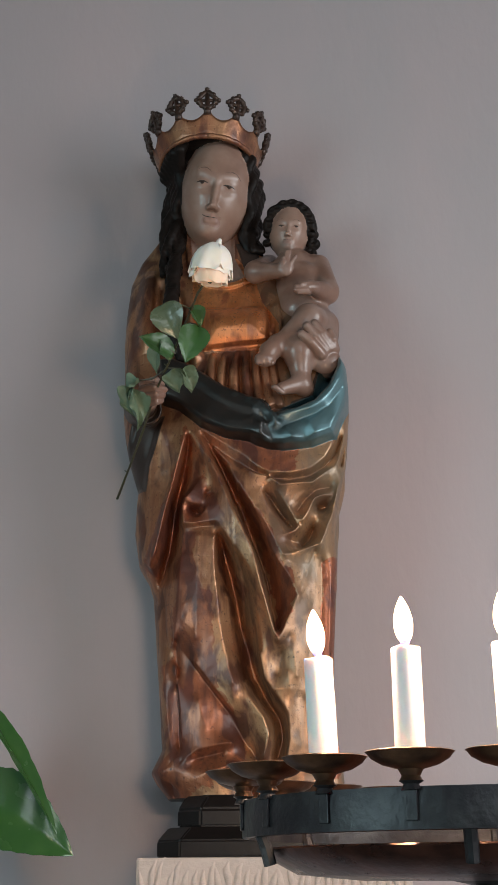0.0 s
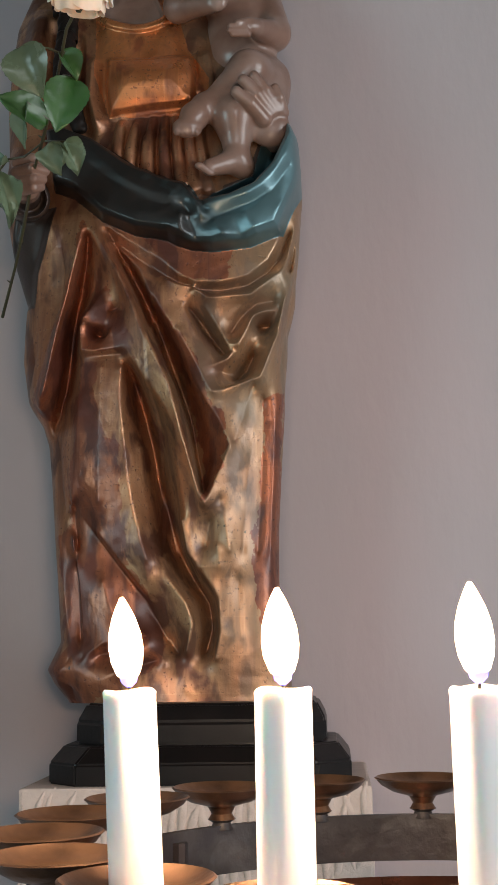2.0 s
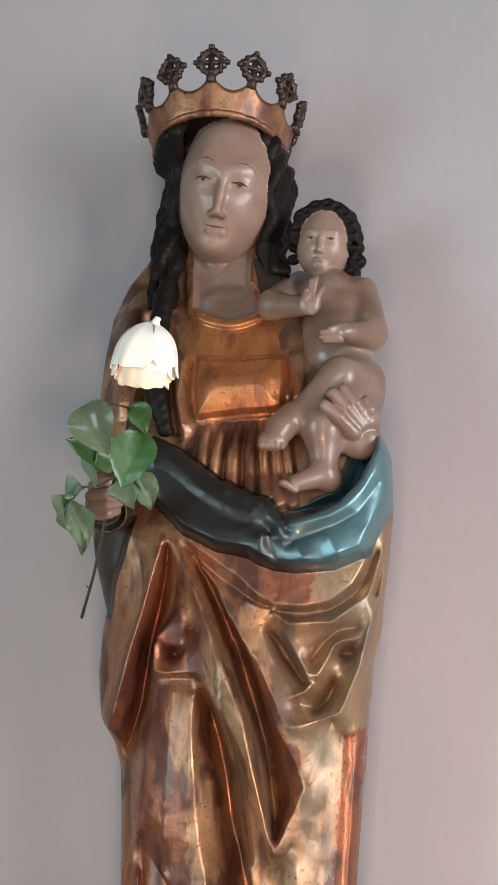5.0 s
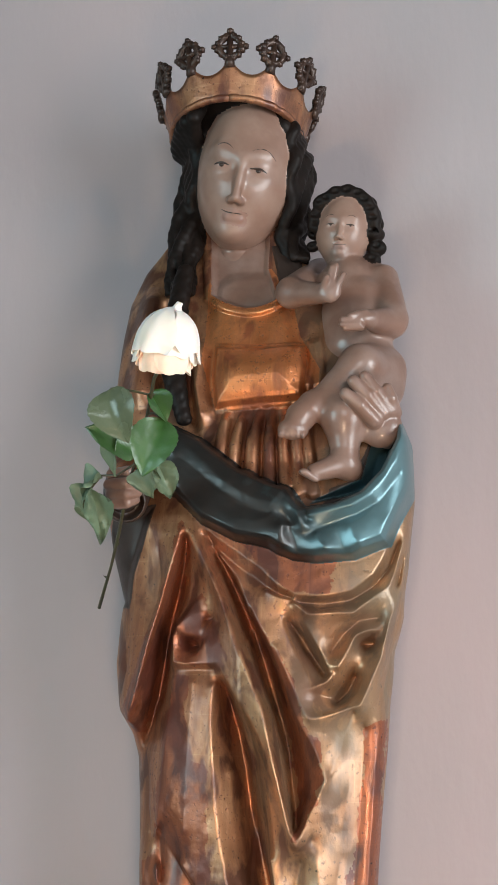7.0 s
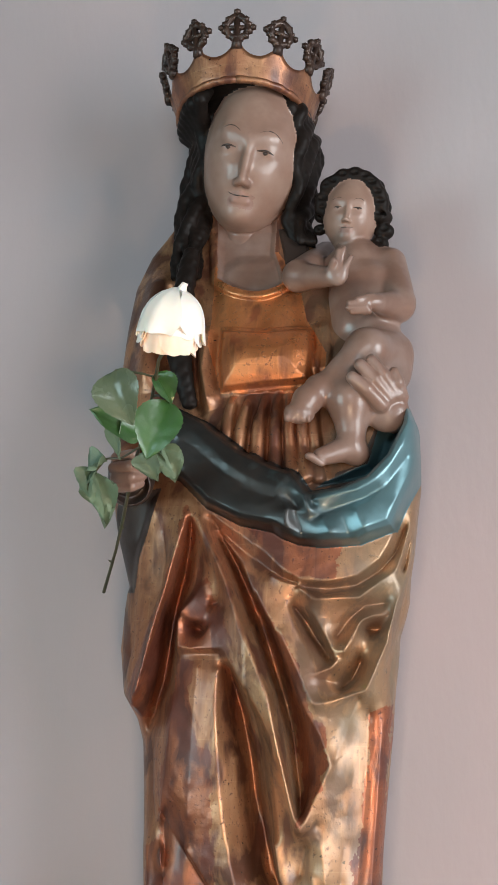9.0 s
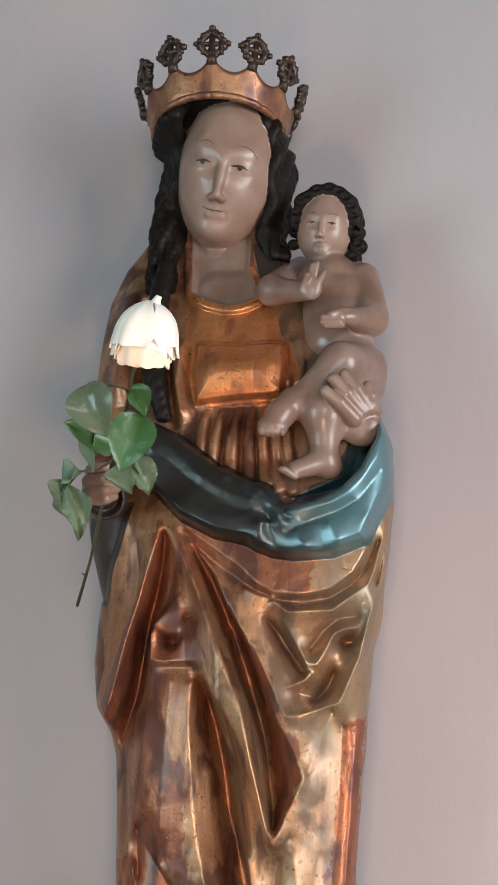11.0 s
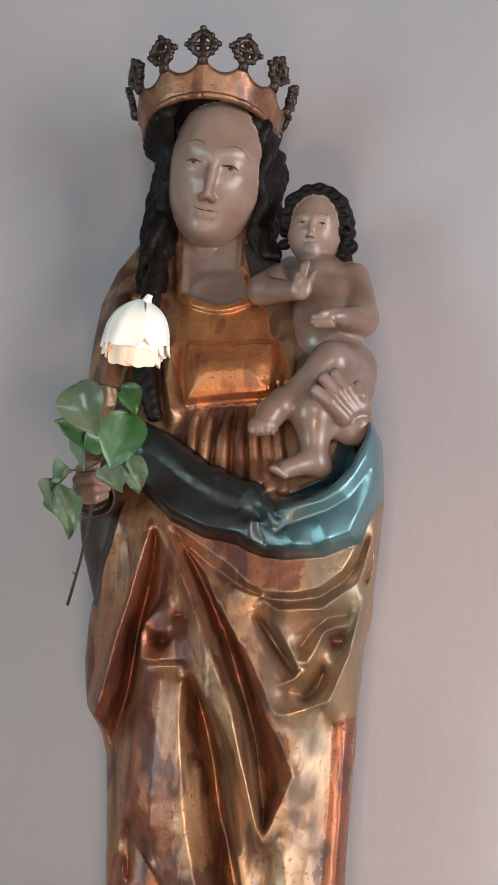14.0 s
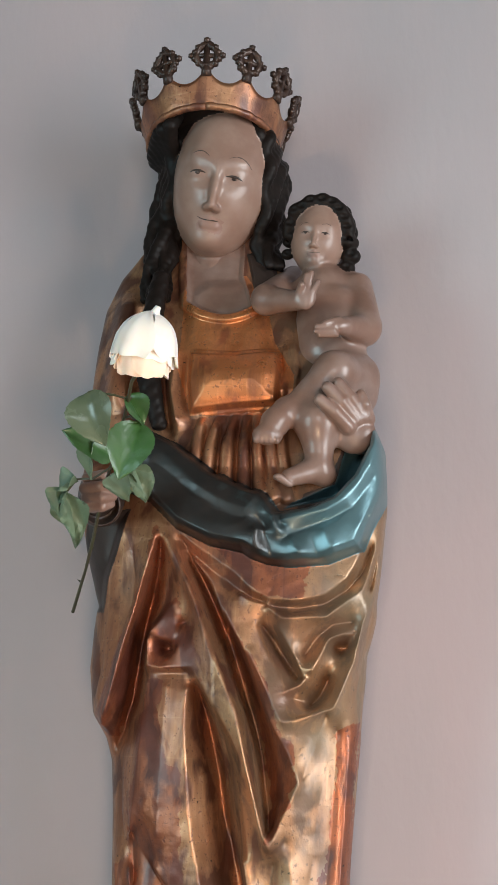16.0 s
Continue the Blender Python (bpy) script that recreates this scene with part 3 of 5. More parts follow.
d.plate([(-0.110, 0.850), (-0.058, 0.846), (-0.004, 0.851), (0.001, 0.815), (0.000, 0.778), (-0.055, 0.775), (-0.103, 0.769), (-0.110, 0.810)], 0.009, 0.006, G_COPPERY, 0.010, 0.030)
d.fold([(-0.098, 0.812), (-0.004, 0.816)], 0.036, 0.006, "soft")
d.fold([(-0.110, 0.851), (-0.058, 0.847), (-0.004, 0.852)], 0.005, 0.003, "round")
d.fold([(-0.103, 0.769), (-0.055, 0.775), (0.002, 0.778)], 0.006, 0.004, "round")
d.fold([(0.001, 0.861), (0.007, 0.826), (0.004, 0.789)], 0.006, 0.005, "round")
d.fold([(0.009, 0.864), (0.016, 0.826), (0.014, 0.789)], 0.006, 0.006, "round")
# straps of the mantle at the sleeve side
d.fold([(-0.127, 0.859), (-0.127, 0.798), (-0.115, 0.747)], 0.014, 0.014, "tent")
d.fold([(-0.151, 0.892), (-0.145, 0.821), (-0.124, 0.740)], 0.012, -0.014, "soft")
d.fold([(-0.201, 0.947), (-0.204, 0.848), (-0.198, 0.772)], 0.025, 0.012, "soft")
d.fold([(-0.183, 0.928), (-0.180, 0.845), (-0.169, 0.770)], 0.014, -0.012, "soft")
# fine pleats below the band
for top, foot, hi in (((-0.087, 0.767), (-0.092, 0.711), 0.010), ((-0.067, 0.766), (-0.077, 0.701), 0.013), ((-0.052, 0.766), (-0.056, 0.685), 0.014), ((-0.037, 0.766), (-0.035, 0.678), 0.014), ((-0.024, 0.767), (-0.016, 0.672), 0.013), ((-0.010, 0.771), (0.000, 0.665), 0.012), ((0.002, 0.773), (0.015, 0.665), 0.010)):
    mid = ((top[0] + foot[0]) / 2 - 0.002, (top[1] + foot[1]) / 2)
    d.fold([top, mid, foot], (0.006, 0.0095), hi, "round", ends=(0.3, 0.0))

# ---- the skirt: ridges and valleys of the carved cloth, in millimetres before or behind the body ----
# rolled edge of the mantle
d.crease([(-0.130, 0.631, 12), (-0.130, 0.607, 18), (-0.138, 0.572, 22), (-0.145, 0.544, 24), (-0.155, 0.507, 26), (-0.165, 0.464, 28), (-0.174, 0.425, 30), (-0.183, 0.411, 26)])
d.crease([(-0.157, 0.603, 4), (-0.152, 0.571, 6), (-0.155, 0.540, 7), (-0.167, 0.503, 9), (-0.178, 0.466, 11), (-0.188, 0.438, 13)])
d.crease([(-0.180, 0.605, 0), (-0.191, 0.529, 2), (-0.191, 0.466, 5)])
d.crease([(-0.126, 0.614, -2), (-0.131, 0.587, -16), (-0.139, 0.557, -28), (-0.148, 0.520, -36), (-0.153, 0.482, -38), (-0.159, 0.438, -38), (-0.167, 0.407, -30), (-0.172, 0.391, -14)])
# the great falling fold and its shadowed flanks
d.crease([(-0.120, 0.603, 2), (-0.117, 0.585, -2), (-0.113, 0.560, -4)])
d.crease([(-0.122, 0.620, 14), (-0.108, 0.592, 16), (-0.096, 0.564, 17), (-0.087, 0.539, 17), (-0.082, 0.518, 14)])
d.crease([(-0.115, 0.617, 16), (-0.098, 0.585, 20), (-0.087, 0.565, 26), (-0.077, 0.544, 30), (-0.065, 0.514, 33), (-0.051, 0.478, 36), (-0.038, 0.449, 38), (-0.028, 0.429, 38), (-0.021, 0.398, 38), (-0.016, 0.376, 36), (-0.008, 0.348, 34), (0.001, 0.315, 32), (0.008, 0.293, 30)])
d.crease([(-0.078, 0.471, 22), (-0.064, 0.449, 25), (-0.051, 0.429, 27), (-0.035, 0.405, 30), (-0.024, 0.384, 30), (-0.020, 0.362, 28)])
d.crease([(-0.077, 0.455, -6), (-0.073, 0.437, -28), (-0.064, 0.404, -38), (-0.055, 0.363, -42), (-0.048, 0.321, -42), (-0.039, 0.281, -40), (-0.031, 0.241, -38)])
d.crease([(-0.023, 0.344, 14), (-0.019, 0.319, 14), (-0.013, 0.275, 14), (-0.006, 0.237, 14)])
d.crease([(-0.100, 0.617, 4), (-0.084, 0.587, -12), (-0.070, 0.557, -26), (-0.056, 0.527, -32), (-0.043, 0.490, -34), (-0.029, 0.448, -36), (-0.016, 0.412, -32), (-0.008, 0.382, -26), (-0.003, 0.348, -22), (0.002, 0.325, -16), (0.005, 0.306, -2)])
d.crease([(-0.087, 0.595, 12), (-0.073, 0.580, 12), (-0.063, 0.568, 12), (-0.052, 0.540, 14), (-0.042, 0.522, 16), (-0.030, 0.504, 18), (-0.022, 0.489, 17), (-0.009, 0.454, 14), (0.007, 0.417, 16), (0.026, 0.389, 19), (0.037, 0.364, 24), (0.039, 0.357, 24), (0.031, 0.339, 23), (0.020, 0.316, 25), (0.013, 0.298, 29), (0.009, 0.290, 30)])
d.crease([(0.010, 0.343, -8), (0.008, 0.331, -8)])
# bands stretched under the sling
d.crease([(-0.115, 0.632, 14), (-0.090, 0.613, 14), (-0.064, 0.597, 13), (-0.038, 0.578, 15), (-0.018, 0.559, 16), (0.004, 0.549, 17), (0.031, 0.548, 17), (0.061, 0.555, 17), (0.084, 0.574, 17), (0.095, 0.595, 16), (0.102, 0.617, 13)])
d.crease([(-0.095, 0.606, 3), (-0.072, 0.586, 3), (-0.047, 0.569, 5), (-0.026, 0.553, 6), (0.002, 0.542, 4), (0.029, 0.541, 2), (0.059, 0.546, 2), (0.083, 0.562, 2), (0.100, 0.583, 2), (0.110, 0.611, 2)])
d.crease([(-0.032, 0.555, 16), (-0.018, 0.547, 18), (-0.002, 0.544, 20), (0.008, 0.535, 22), (0.015, 0.528, 22), (0.032, 0.530, 22), (0.064, 0.530, 22), (0.070, 0.536, 22), (0.087, 0.550, 22), (0.102, 0.562, 21), (0.108, 0.581, 19), (0.115, 0.613, 17), (0.120, 0.639, 15)])
d.crease([(0.109, 0.565, 6), (0.115, 0.596, 8)])
# the cup of cloth
d.crease([(-0.039, 0.525, 16), (-0.023, 0.524, 15), (-0.014, 0.525, 15)])
d.crease([(-0.009, 0.522, 0), (0.004, 0.506, -10), (0.019, 0.484, -13), (0.032, 0.467, -8)])
d.crease([(0.007, 0.524, 14), (0.019, 0.508, 13), (0.032, 0.485, 13), (0.038, 0.471, 11)])
d.crease([(-0.016, 0.529, 15), (-0.011, 0.511, 15), (0.002, 0.484, 13), (0.014, 0.465, 17), (0.019, 0.449, 19), (0.036, 0.457, 17), (0.042, 0.465, 15)])
d.crease([(0.051, 0.523, 10), (0.037, 0.506, 8)])
d.crease([(0.038, 0.476, 12), (0.048, 0.473, 15), (0.057, 0.489, 15), (0.066, 0.508, 15), (0.079, 0.513, 15), (0.095, 0.515, 13)])
d.crease([(0.039, 0.491, -3), (0.052, 0.511, -3), (0.068, 0.525, 0), (0.090, 0.528, 4)])
d.crease([(0.071, 0.501, -18), (0.084, 0.502, -16)])
d.crease([(0.064, 0.468, -20), (0.055, 0.448, -18), (0.045, 0.438, -13)])
d.crease([(0.127, 0.662, 6), (0.124, 0.628, 14), (0.121, 0.602, 18), (0.115, 0.571, 22), (0.110, 0.543, 24), (0.103, 0.526, 26), (0.099, 0.508, 27), (0.094, 0.484, 27), (0.086, 0.466, 27), (0.078, 0.445, 27), (0.073, 0.434, 25), (0.052, 0.428, 22), (0.035, 0.422, 22), (0.019, 0.418, 22), (0.010, 0.434, 22), (-0.005, 0.466, 22), (-0.019, 0.494, 20)])
d.crease([(0.028, 0.445, 2), (0.037, 0.442, -2)])
d.crease([(0.065, 0.428, 10), (0.052, 0.390, 8), (0.042, 0.362, 16)])
d.crease([(0.034, 0.405, 16), (0.040, 0.390, 15)])
d.crease([(0.112, 0.536, 8), (0.102, 0.493, 8), (0.098, 0.457, 8)])
# the plain side panel
d.crease([(0.063, 0.368, 5), (0.055, 0.306, 5), (0.049, 0.239, 5)])
d.crease([(0.075, 0.414, 1), (0.072, 0.328, -1), (0.065, 0.239, -1)])
d.crease([(0.089, 0.409, 8), (0.085, 0.329, 8), (0.080, 0.240, 8)])
d.crease([(0.025, 0.298, 16), (0.031, 0.272, 19), (0.035, 0.240, 19)])
d.crease([(0.012, 0.276, 6), (0.006, 0.245, 2)])
# the bent knee with its pocket of cloth
d.crease([(-0.105, 0.548, 6), (-0.117, 0.527, 13), (-0.129, 0.512, 16)])
d.crease([(-0.103, 0.545, 9), (-0.102, 0.510, 11)])
d.crease([(-0.129, 0.510, 14), (-0.117, 0.505, 11), (-0.104, 0.503, 9)])
d.crease([(-0.120, 0.499, -10), (-0.112, 0.495, -18), (-0.106, 0.493, -10)])
d.crease([(-0.085, 0.508, 18), (-0.096, 0.495, 17), (-0.105, 0.483, 13), (-0.118, 0.476, 11)])
d.crease([(-0.133, 0.505, 12), (-0.131, 0.474, 13), (-0.106, 0.473, 15), (-0.081, 0.474, 22)])
d.crease([(-0.131, 0.468, 5), (-0.108, 0.468, 8), (-0.084, 0.468, 13)])
d.crease([(-0.097, 0.522, 2), (-0.089, 0.525, 4)])
# the shin
d.crease([(-0.083, 0.452, 21), (-0.084, 0.408, 20), (-0.080, 0.368, 19), (-0.076, 0.322, 18), (-0.070, 0.289, 18), (-0.063, 0.256, 18), (-0.056, 0.231, 18)])
d.crease([(-0.107, 0.454, 15), (-0.109, 0.401, 17), (-0.110, 0.343, 16), (-0.111, 0.298, 14)])
d.crease([(-0.064, 0.362, -2), (-0.055, 0.277, -8)])
d.crease([(-0.134, 0.458, 2), (-0.135, 0.428, 2), (-0.138, 0.383, 9), (-0.141, 0.336, 9), (-0.146, 0.295, 7)])
d.crease([(-0.162, 0.370, -8), (-0.161, 0.322, -10), (-0.156, 0.293, -8)])
# the hem and the foot
d.crease([(-0.143, 0.261, 8), (-0.136, 0.203, 8), (-0.132, 0.155, 8)])
d.crease([(-0.045, 0.317, -40), (-0.037, 0.282, -40), (-0.024, 0.238, -38), (-0.009, 0.208, -34), (0.008, 0.183, -28), (0.012, 0.156, -24), (0.004, 0.128, -20)])
d.crease([(-0.065, 0.272, 18), (-0.059, 0.232, 17), (-0.056, 0.210, 12)])
d.crease([(-0.053, 0.250, 2), (-0.038, 0.215, 11), (-0.015, 0.184, 15), (-0.007, 0.160, 15), (-0.016, 0.129, 13)])
d.crease([(-0.154, 0.310, -6), (-0.118, 0.264, -3), (-0.085, 0.219, -4), (-0.061, 0.189, -9), (-0.045, 0.157, -16), (-0.027, 0.128, -16)])
d.crease([(-0.113, 0.265, 8), (-0.079, 0.221, 8), (-0.058, 0.195, 6)])
d.crease([(-0.108, 0.210, 11), (-0.096, 0.173, 11)])
d.crease([(-0.019, 0.276, 14), (-0.013, 0.240, 14), (0.006, 0.215, 13), (0.022, 0.189, 13), (0.023, 0.152, 13), (0.017, 0.121, 13)])
d.crease([(0.021, 0.247, 18), (0.025, 0.223, 17), (-0.003, 0.223, 14)])
d.crease([(0.043, 0.208, 4), (0.045, 0.145, 6)])
d.crease([(-0.135, 0.124, 6), (-0.108, 0.141, 13), (-0.067, 0.148, 15), (-0.058, 0.148, 14)])
d.crease([(-0.114, 0.128, -2), (-0.072, 0.137, -1)])
d.crease([(-0.133, 0.091, 8), (-0.091, 0.109, 17), (-0.047, 0.121, 15)])
d.crease([(-0.149, 0.124, 8), (-0.164, 0.101, 15), (-0.156, 0.063, 9)])
d.crease([(-0.148, 0.093, 2), (-0.143, 0.070, 2)])
d.crease([(-0.164, 0.264, 6), (-0.153, 0.165, 9), (-0.140, 0.109, 9)])
d.crease([(-0.144, 0.288, -8), (-0.138, 0.205, -8), (-0.137, 0.145, -4)])
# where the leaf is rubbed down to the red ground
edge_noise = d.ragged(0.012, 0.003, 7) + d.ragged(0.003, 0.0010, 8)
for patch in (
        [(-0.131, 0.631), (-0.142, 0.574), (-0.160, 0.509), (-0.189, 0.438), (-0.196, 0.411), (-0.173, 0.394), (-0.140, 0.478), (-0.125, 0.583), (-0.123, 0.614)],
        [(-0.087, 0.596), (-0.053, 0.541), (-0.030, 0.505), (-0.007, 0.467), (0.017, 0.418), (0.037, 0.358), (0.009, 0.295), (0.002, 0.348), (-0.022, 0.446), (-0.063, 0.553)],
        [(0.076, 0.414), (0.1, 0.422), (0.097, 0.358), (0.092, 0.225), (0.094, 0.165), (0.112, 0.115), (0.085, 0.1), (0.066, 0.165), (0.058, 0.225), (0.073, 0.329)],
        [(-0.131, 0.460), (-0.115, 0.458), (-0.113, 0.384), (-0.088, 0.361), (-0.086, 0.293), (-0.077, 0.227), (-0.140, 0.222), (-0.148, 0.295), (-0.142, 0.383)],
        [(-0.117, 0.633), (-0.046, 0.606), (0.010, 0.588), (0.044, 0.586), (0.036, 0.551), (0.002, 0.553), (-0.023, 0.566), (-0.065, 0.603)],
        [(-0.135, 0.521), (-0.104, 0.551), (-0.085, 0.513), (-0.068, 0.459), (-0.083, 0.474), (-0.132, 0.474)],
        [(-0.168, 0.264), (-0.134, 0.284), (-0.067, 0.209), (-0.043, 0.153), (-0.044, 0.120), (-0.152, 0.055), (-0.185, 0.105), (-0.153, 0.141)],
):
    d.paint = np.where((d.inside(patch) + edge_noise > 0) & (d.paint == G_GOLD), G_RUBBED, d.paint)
below = np.clip((0.700 - d.z) / 0.06, 0, 1)
d.h += d.stretched(3) * below
d.plate([(-0.220, 0.650), (-0.164, 0.652), (-0.177, 0.607), (-0.188, 0.575), (-0.194, 0.535), (-0.250, 0.545)], -0.008, 0.012, G_LINING)

d.plate([(0.024, 0.643), (0.033, 0.670), (0.057, 0.679), (0.072, 0.718), (0.080, 0.753), (0.118, 0.796), (0.139, 0.744), (0.118, 0.665), (0.077, 0.628)], -0.010, 0.030, G_LINING)
# the dark blue turned-over edge slung across the hips
SLING = [(-0.180, 0.747), (-0.153, 0.749), (-0.114, 0.730), (-0.069, 0.695), (-0.032, 0.676), (-0.008, 0.668), (0.007, 0.647), (0.040, 0.652), (0.067, 0.664), (0.088, 0.689), (0.103, 0.724), (0.107, 0.760),
         (0.139, 0.786), (0.139, 0.702), (0.124, 0.661), (0.101, 0.605), (0.064, 0.588), (0.022, 0.584), (-0.003, 0.587), (-0.022, 0.594), (-0.031, 0.600), (-0.067, 0.608), (-0.106, 0.627), (-0.141, 0.660), (-0.166, 0.672)]
edge = np.clip(d.inside(SLING) / 0.006, 0, 1)
d.h = d.h * (1 - edge * edge * (3 - 2 * edge))
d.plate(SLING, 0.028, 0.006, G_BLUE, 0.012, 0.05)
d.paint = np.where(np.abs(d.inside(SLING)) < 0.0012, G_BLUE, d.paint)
# its folds, the pleat in the middle and the rolled rim
d.crease([(-0.140, 0.727, 7), (-0.113, 0.705, 8), (-0.079, 0.673, 8), (-0.047, 0.652, 8), (-0.019, 0.644, 9), (-0.011, 0.653, 11)])
d.crease([(-0.133, 0.699, 3), (-0.086, 0.663, 3), (-0.053, 0.643, 3), (-0.028, 0.635, 4)])
d.crease([(-0.129, 0.659, 5), (-0.083, 0.631, 6), (-0.057, 0.618, 8), (-0.033, 0.628, 8), (-0.019, 0.634, 6)])
d.crease([(-0.012, 0.622, 13), (-0.014, 0.609, 14), (-0.010, 0.595, 12), (-0.004, 0.586, 8)])
d.crease([(-0.005, 0.618, 2), (0.001, 0.602, 2), (0.005, 0.589, 3)])
d.crease([(-0.008, 0.661, 13), (0.001, 0.645, 16), (0.008, 0.630, 16), (0.011, 0.619, 11)])
d.crease([(0.009, 0.645, 5), (0.015, 0.626, 4)])
d.crease([(-0.012, 0.635, 4), (-0.004, 0.624, 1)])
d.crease([(0.013, 0.632, 12), (0.040, 0.638, 15), (0.063, 0.642, 17), (0.080, 0.654, 17), (0.097, 0.674, 17), (0.110, 0.697, 17), (0.116, 0.726, 16), (0.115, 0.747, 14)])
d.crease([(0.016, 0.612, 4), (0.038, 0.623, 2), (0.068, 0.635, 3), (0.091, 0.649, 6), (0.113, 0.684, 8)])
d.crease([(0.025, 0.613, 8), (0.035, 0.597, 13), (0.043, 0.585, 10)])
d.crease([(0.046, 0.615, 5), (0.056, 0.590, 6)])
d.crease([(0.061, 0.621, 10), (0.072, 0.601, 15), (0.077, 0.589, 10)])
d.crease([(0.093, 0.621, 12), (0.112, 0.647, 12)])
rim = np.clip(d.inside(SLING) / 0.010, 0, 1)
d.h += d.stretched(7) * rim
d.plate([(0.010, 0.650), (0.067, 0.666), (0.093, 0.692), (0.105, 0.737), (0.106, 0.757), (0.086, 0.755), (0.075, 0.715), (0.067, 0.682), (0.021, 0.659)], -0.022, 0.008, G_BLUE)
# the slight unevenness that the chisel and the gesso leave
d.h += d.ragged(0.024, 0.0003, 3) + d.ragged(0.009, 0.00016, 4)
d.finish([(0.08, 0.098), (0.35, 0.112), (0.60, 0.112), (0.72, 0.102), (0.80, 0.085), (0.88, 0.064), (0.94, 0.040), (1.0, 0.020)], 0.072, 3.6, 2)


# ---- heads ----
def head(c, m, s, tall, skull=None, jaw=1.0, mx=0.0):
    """A face and skull: m places the middle of the eyes' line inside the head, s is its breadth against the mother's."""
    skull = skull or m
    at = lambda x, y, z: tuple(m @ Vector((x * s, y * s, z * s * tall)))
    sk = lambda x, y, z: tuple(skull @ Vector((x * s, y * s, z * s * tall)))
    rad = lambda a, b, e: (a * s, b * s, e * s * tall)
    c.ball(sk(0, 0.002, 0.018), rad(0.0615, 0.0700, 0.092), G_FACE, 0.01 * s, skull)
    c.ball(at(0, -0.006, -0.016), rad(0.0505 * jaw, 0.0600, 0.077), G_FACE, 0.022 * s, m)
    c.ball(at(mx, -0.044, -0.074), rad(0.016, 0.014, 0.011), G_FACE, 0.022 * s, m)
    for q in (-1, 1):
        c.ball(at(q * 0.0240, -0.0770, 0.002), rad(0.0165, 0.0088, 0.0100), G_FACE, 0.018 * s, m, cut=True)
        c.ball(at(q * 0.0230, -0.0530, 0.0015), rad(0.0125, 0.0115, 0.0085), G_FACE, 0.006 * s, m)
        c.limb(at(q * 0.008, -0.0605, 0.015), at(q * 0.030, -0.053, 0.022), 0.0016 * s, 0.0016 * s, G_FACE, 0.020 * s)
        c.ball(at(q * 0.0066, -0.0705, -0.0385), rad(0.0042, 0.0060, 0.0038), G_FACE, 0.005 * s, m)
        c.limb(at(mx, -0.0605, -0.0512), at(mx + q * 0.0145, -0.0555, -0.0498), 0.0028 * s, 0.0012 * s, G_LIPS, 0.005 * s)
    c.limb(at(mx - 0.0075, -0.0588, -0.0582), at(mx + 0.0075, -0.0588, -0.0582), 0.0036 * s, 0.0036 * s, G_LIPS, 0.004 * s)
    c.limb(at(0, -0.0655, 0.010), at(0, -0.0775, -0.0345), 0.0030 * s, 0.0050 * s, G_FACE, 0.008 * s)
    return at


def brows(c, at, m, s, mx=0.0):
    """Thin painted arches over the eyes, laid on the skin."""
    for q in (-1, 1):
        pts = []
        for k in range(9):
            f = k / 8
            p = at(q * (0.010 + 0.030 * f), -0.055, 0.012 + 0.0135 * math.sin(math.pi * (0.12 + 0.76 * f)))
            pts.append((p[0], c.face_y(p[0], p[2]) + 0.0003, p[2]))
        add_bm(rod(bmesh.new(), pts, [0.0003 * s + 0.0005 * s * math.sin(math.pi * k / 8) for k in range(9)], 5), G_INK)
        lid, iris = [], []
        for k in range(9):
            f = k / 8
            p = at(q * (0.0130 + 0.0200 * f), -0.055, -0.0012 + 0.0018 * math.sin(math.pi * f))
            lid.append((p[0], c.face_y(p[0], p[2]) + 0.0002, p[2]))
        add_bm(rod(bmesh.new(), lid, [0.0006 * s + 0.0011 * s * math.sin(math.pi * k / 8) for k in range(9)], 5), G_INK)
        for k in range(5):
            p = at(q * 0.0230 + 0.0015 * (k - 2), -0.055, -0.0018)
            iris.append((p[0], c.face_y(p[0], p[2]) + 0.0009 * s, p[2]))
        add_bm(rod(bmesh.new(), iris, [0.0012 * s, 0.0022 * s, 0.0026 * s, 0.0022 * s, 0.0012 * s], 8), G_INK)
    for z, w, thick, bow, sink in ((-0.0545, 0.0160, 0.0009, 0.0036, 0.0004),):
        mouth = []
        for k in range(9):
            g = k / 4 - 1
            p = at(mx + w * g, -0.058, z + bow * g * g)
            mouth.append((p[0], c.face_y(p[0], p[2]) + sink * s, p[2]))
        add_bm(rod(bmesh.new(), mouth, [thick * s * (0.25 + 0.75 * math.sin(math.pi * (0.06 + 0.88 * k / 8))) for k in range(9)], 8), G_INK)


rng = random.Random(11)
BOW = Matrix.Translation((-0.084, -0.025, 1.072)) @ Euler((0, 0, radians(12))).to_matrix().to_4x4() @ Euler((0, radians(9), 0)).to_matrix().to_4x4() @ Euler((radians(20), 0, 0)).to_matrix().to_4x4() @ Matrix.Translation((0, 0.066, 0))

lo, hi = (-0.234, 0.160, 0.874), (0.046, -0.080, 1.208)
m = Clay((lo[0], hi[1], lo[2]), (hi[0], lo[1], hi[2]), 0.0014)
SKULL = Matrix.Translation((-0.090, -0.025, 1.073)) @ Euler((0, radians(5), 0)).to_matrix().to_4x4() @ Euler((radians(9), 0, 0)).to_matrix().to_4x4() @ Matrix.Translation((0, 0.066, 0))
at = head(m, BOW, 1.0, 1.02, SKULL, 1.0, 0.001)
sk = lambda x, y, z: tuple(SKULL @ Vector((x, y, z)))
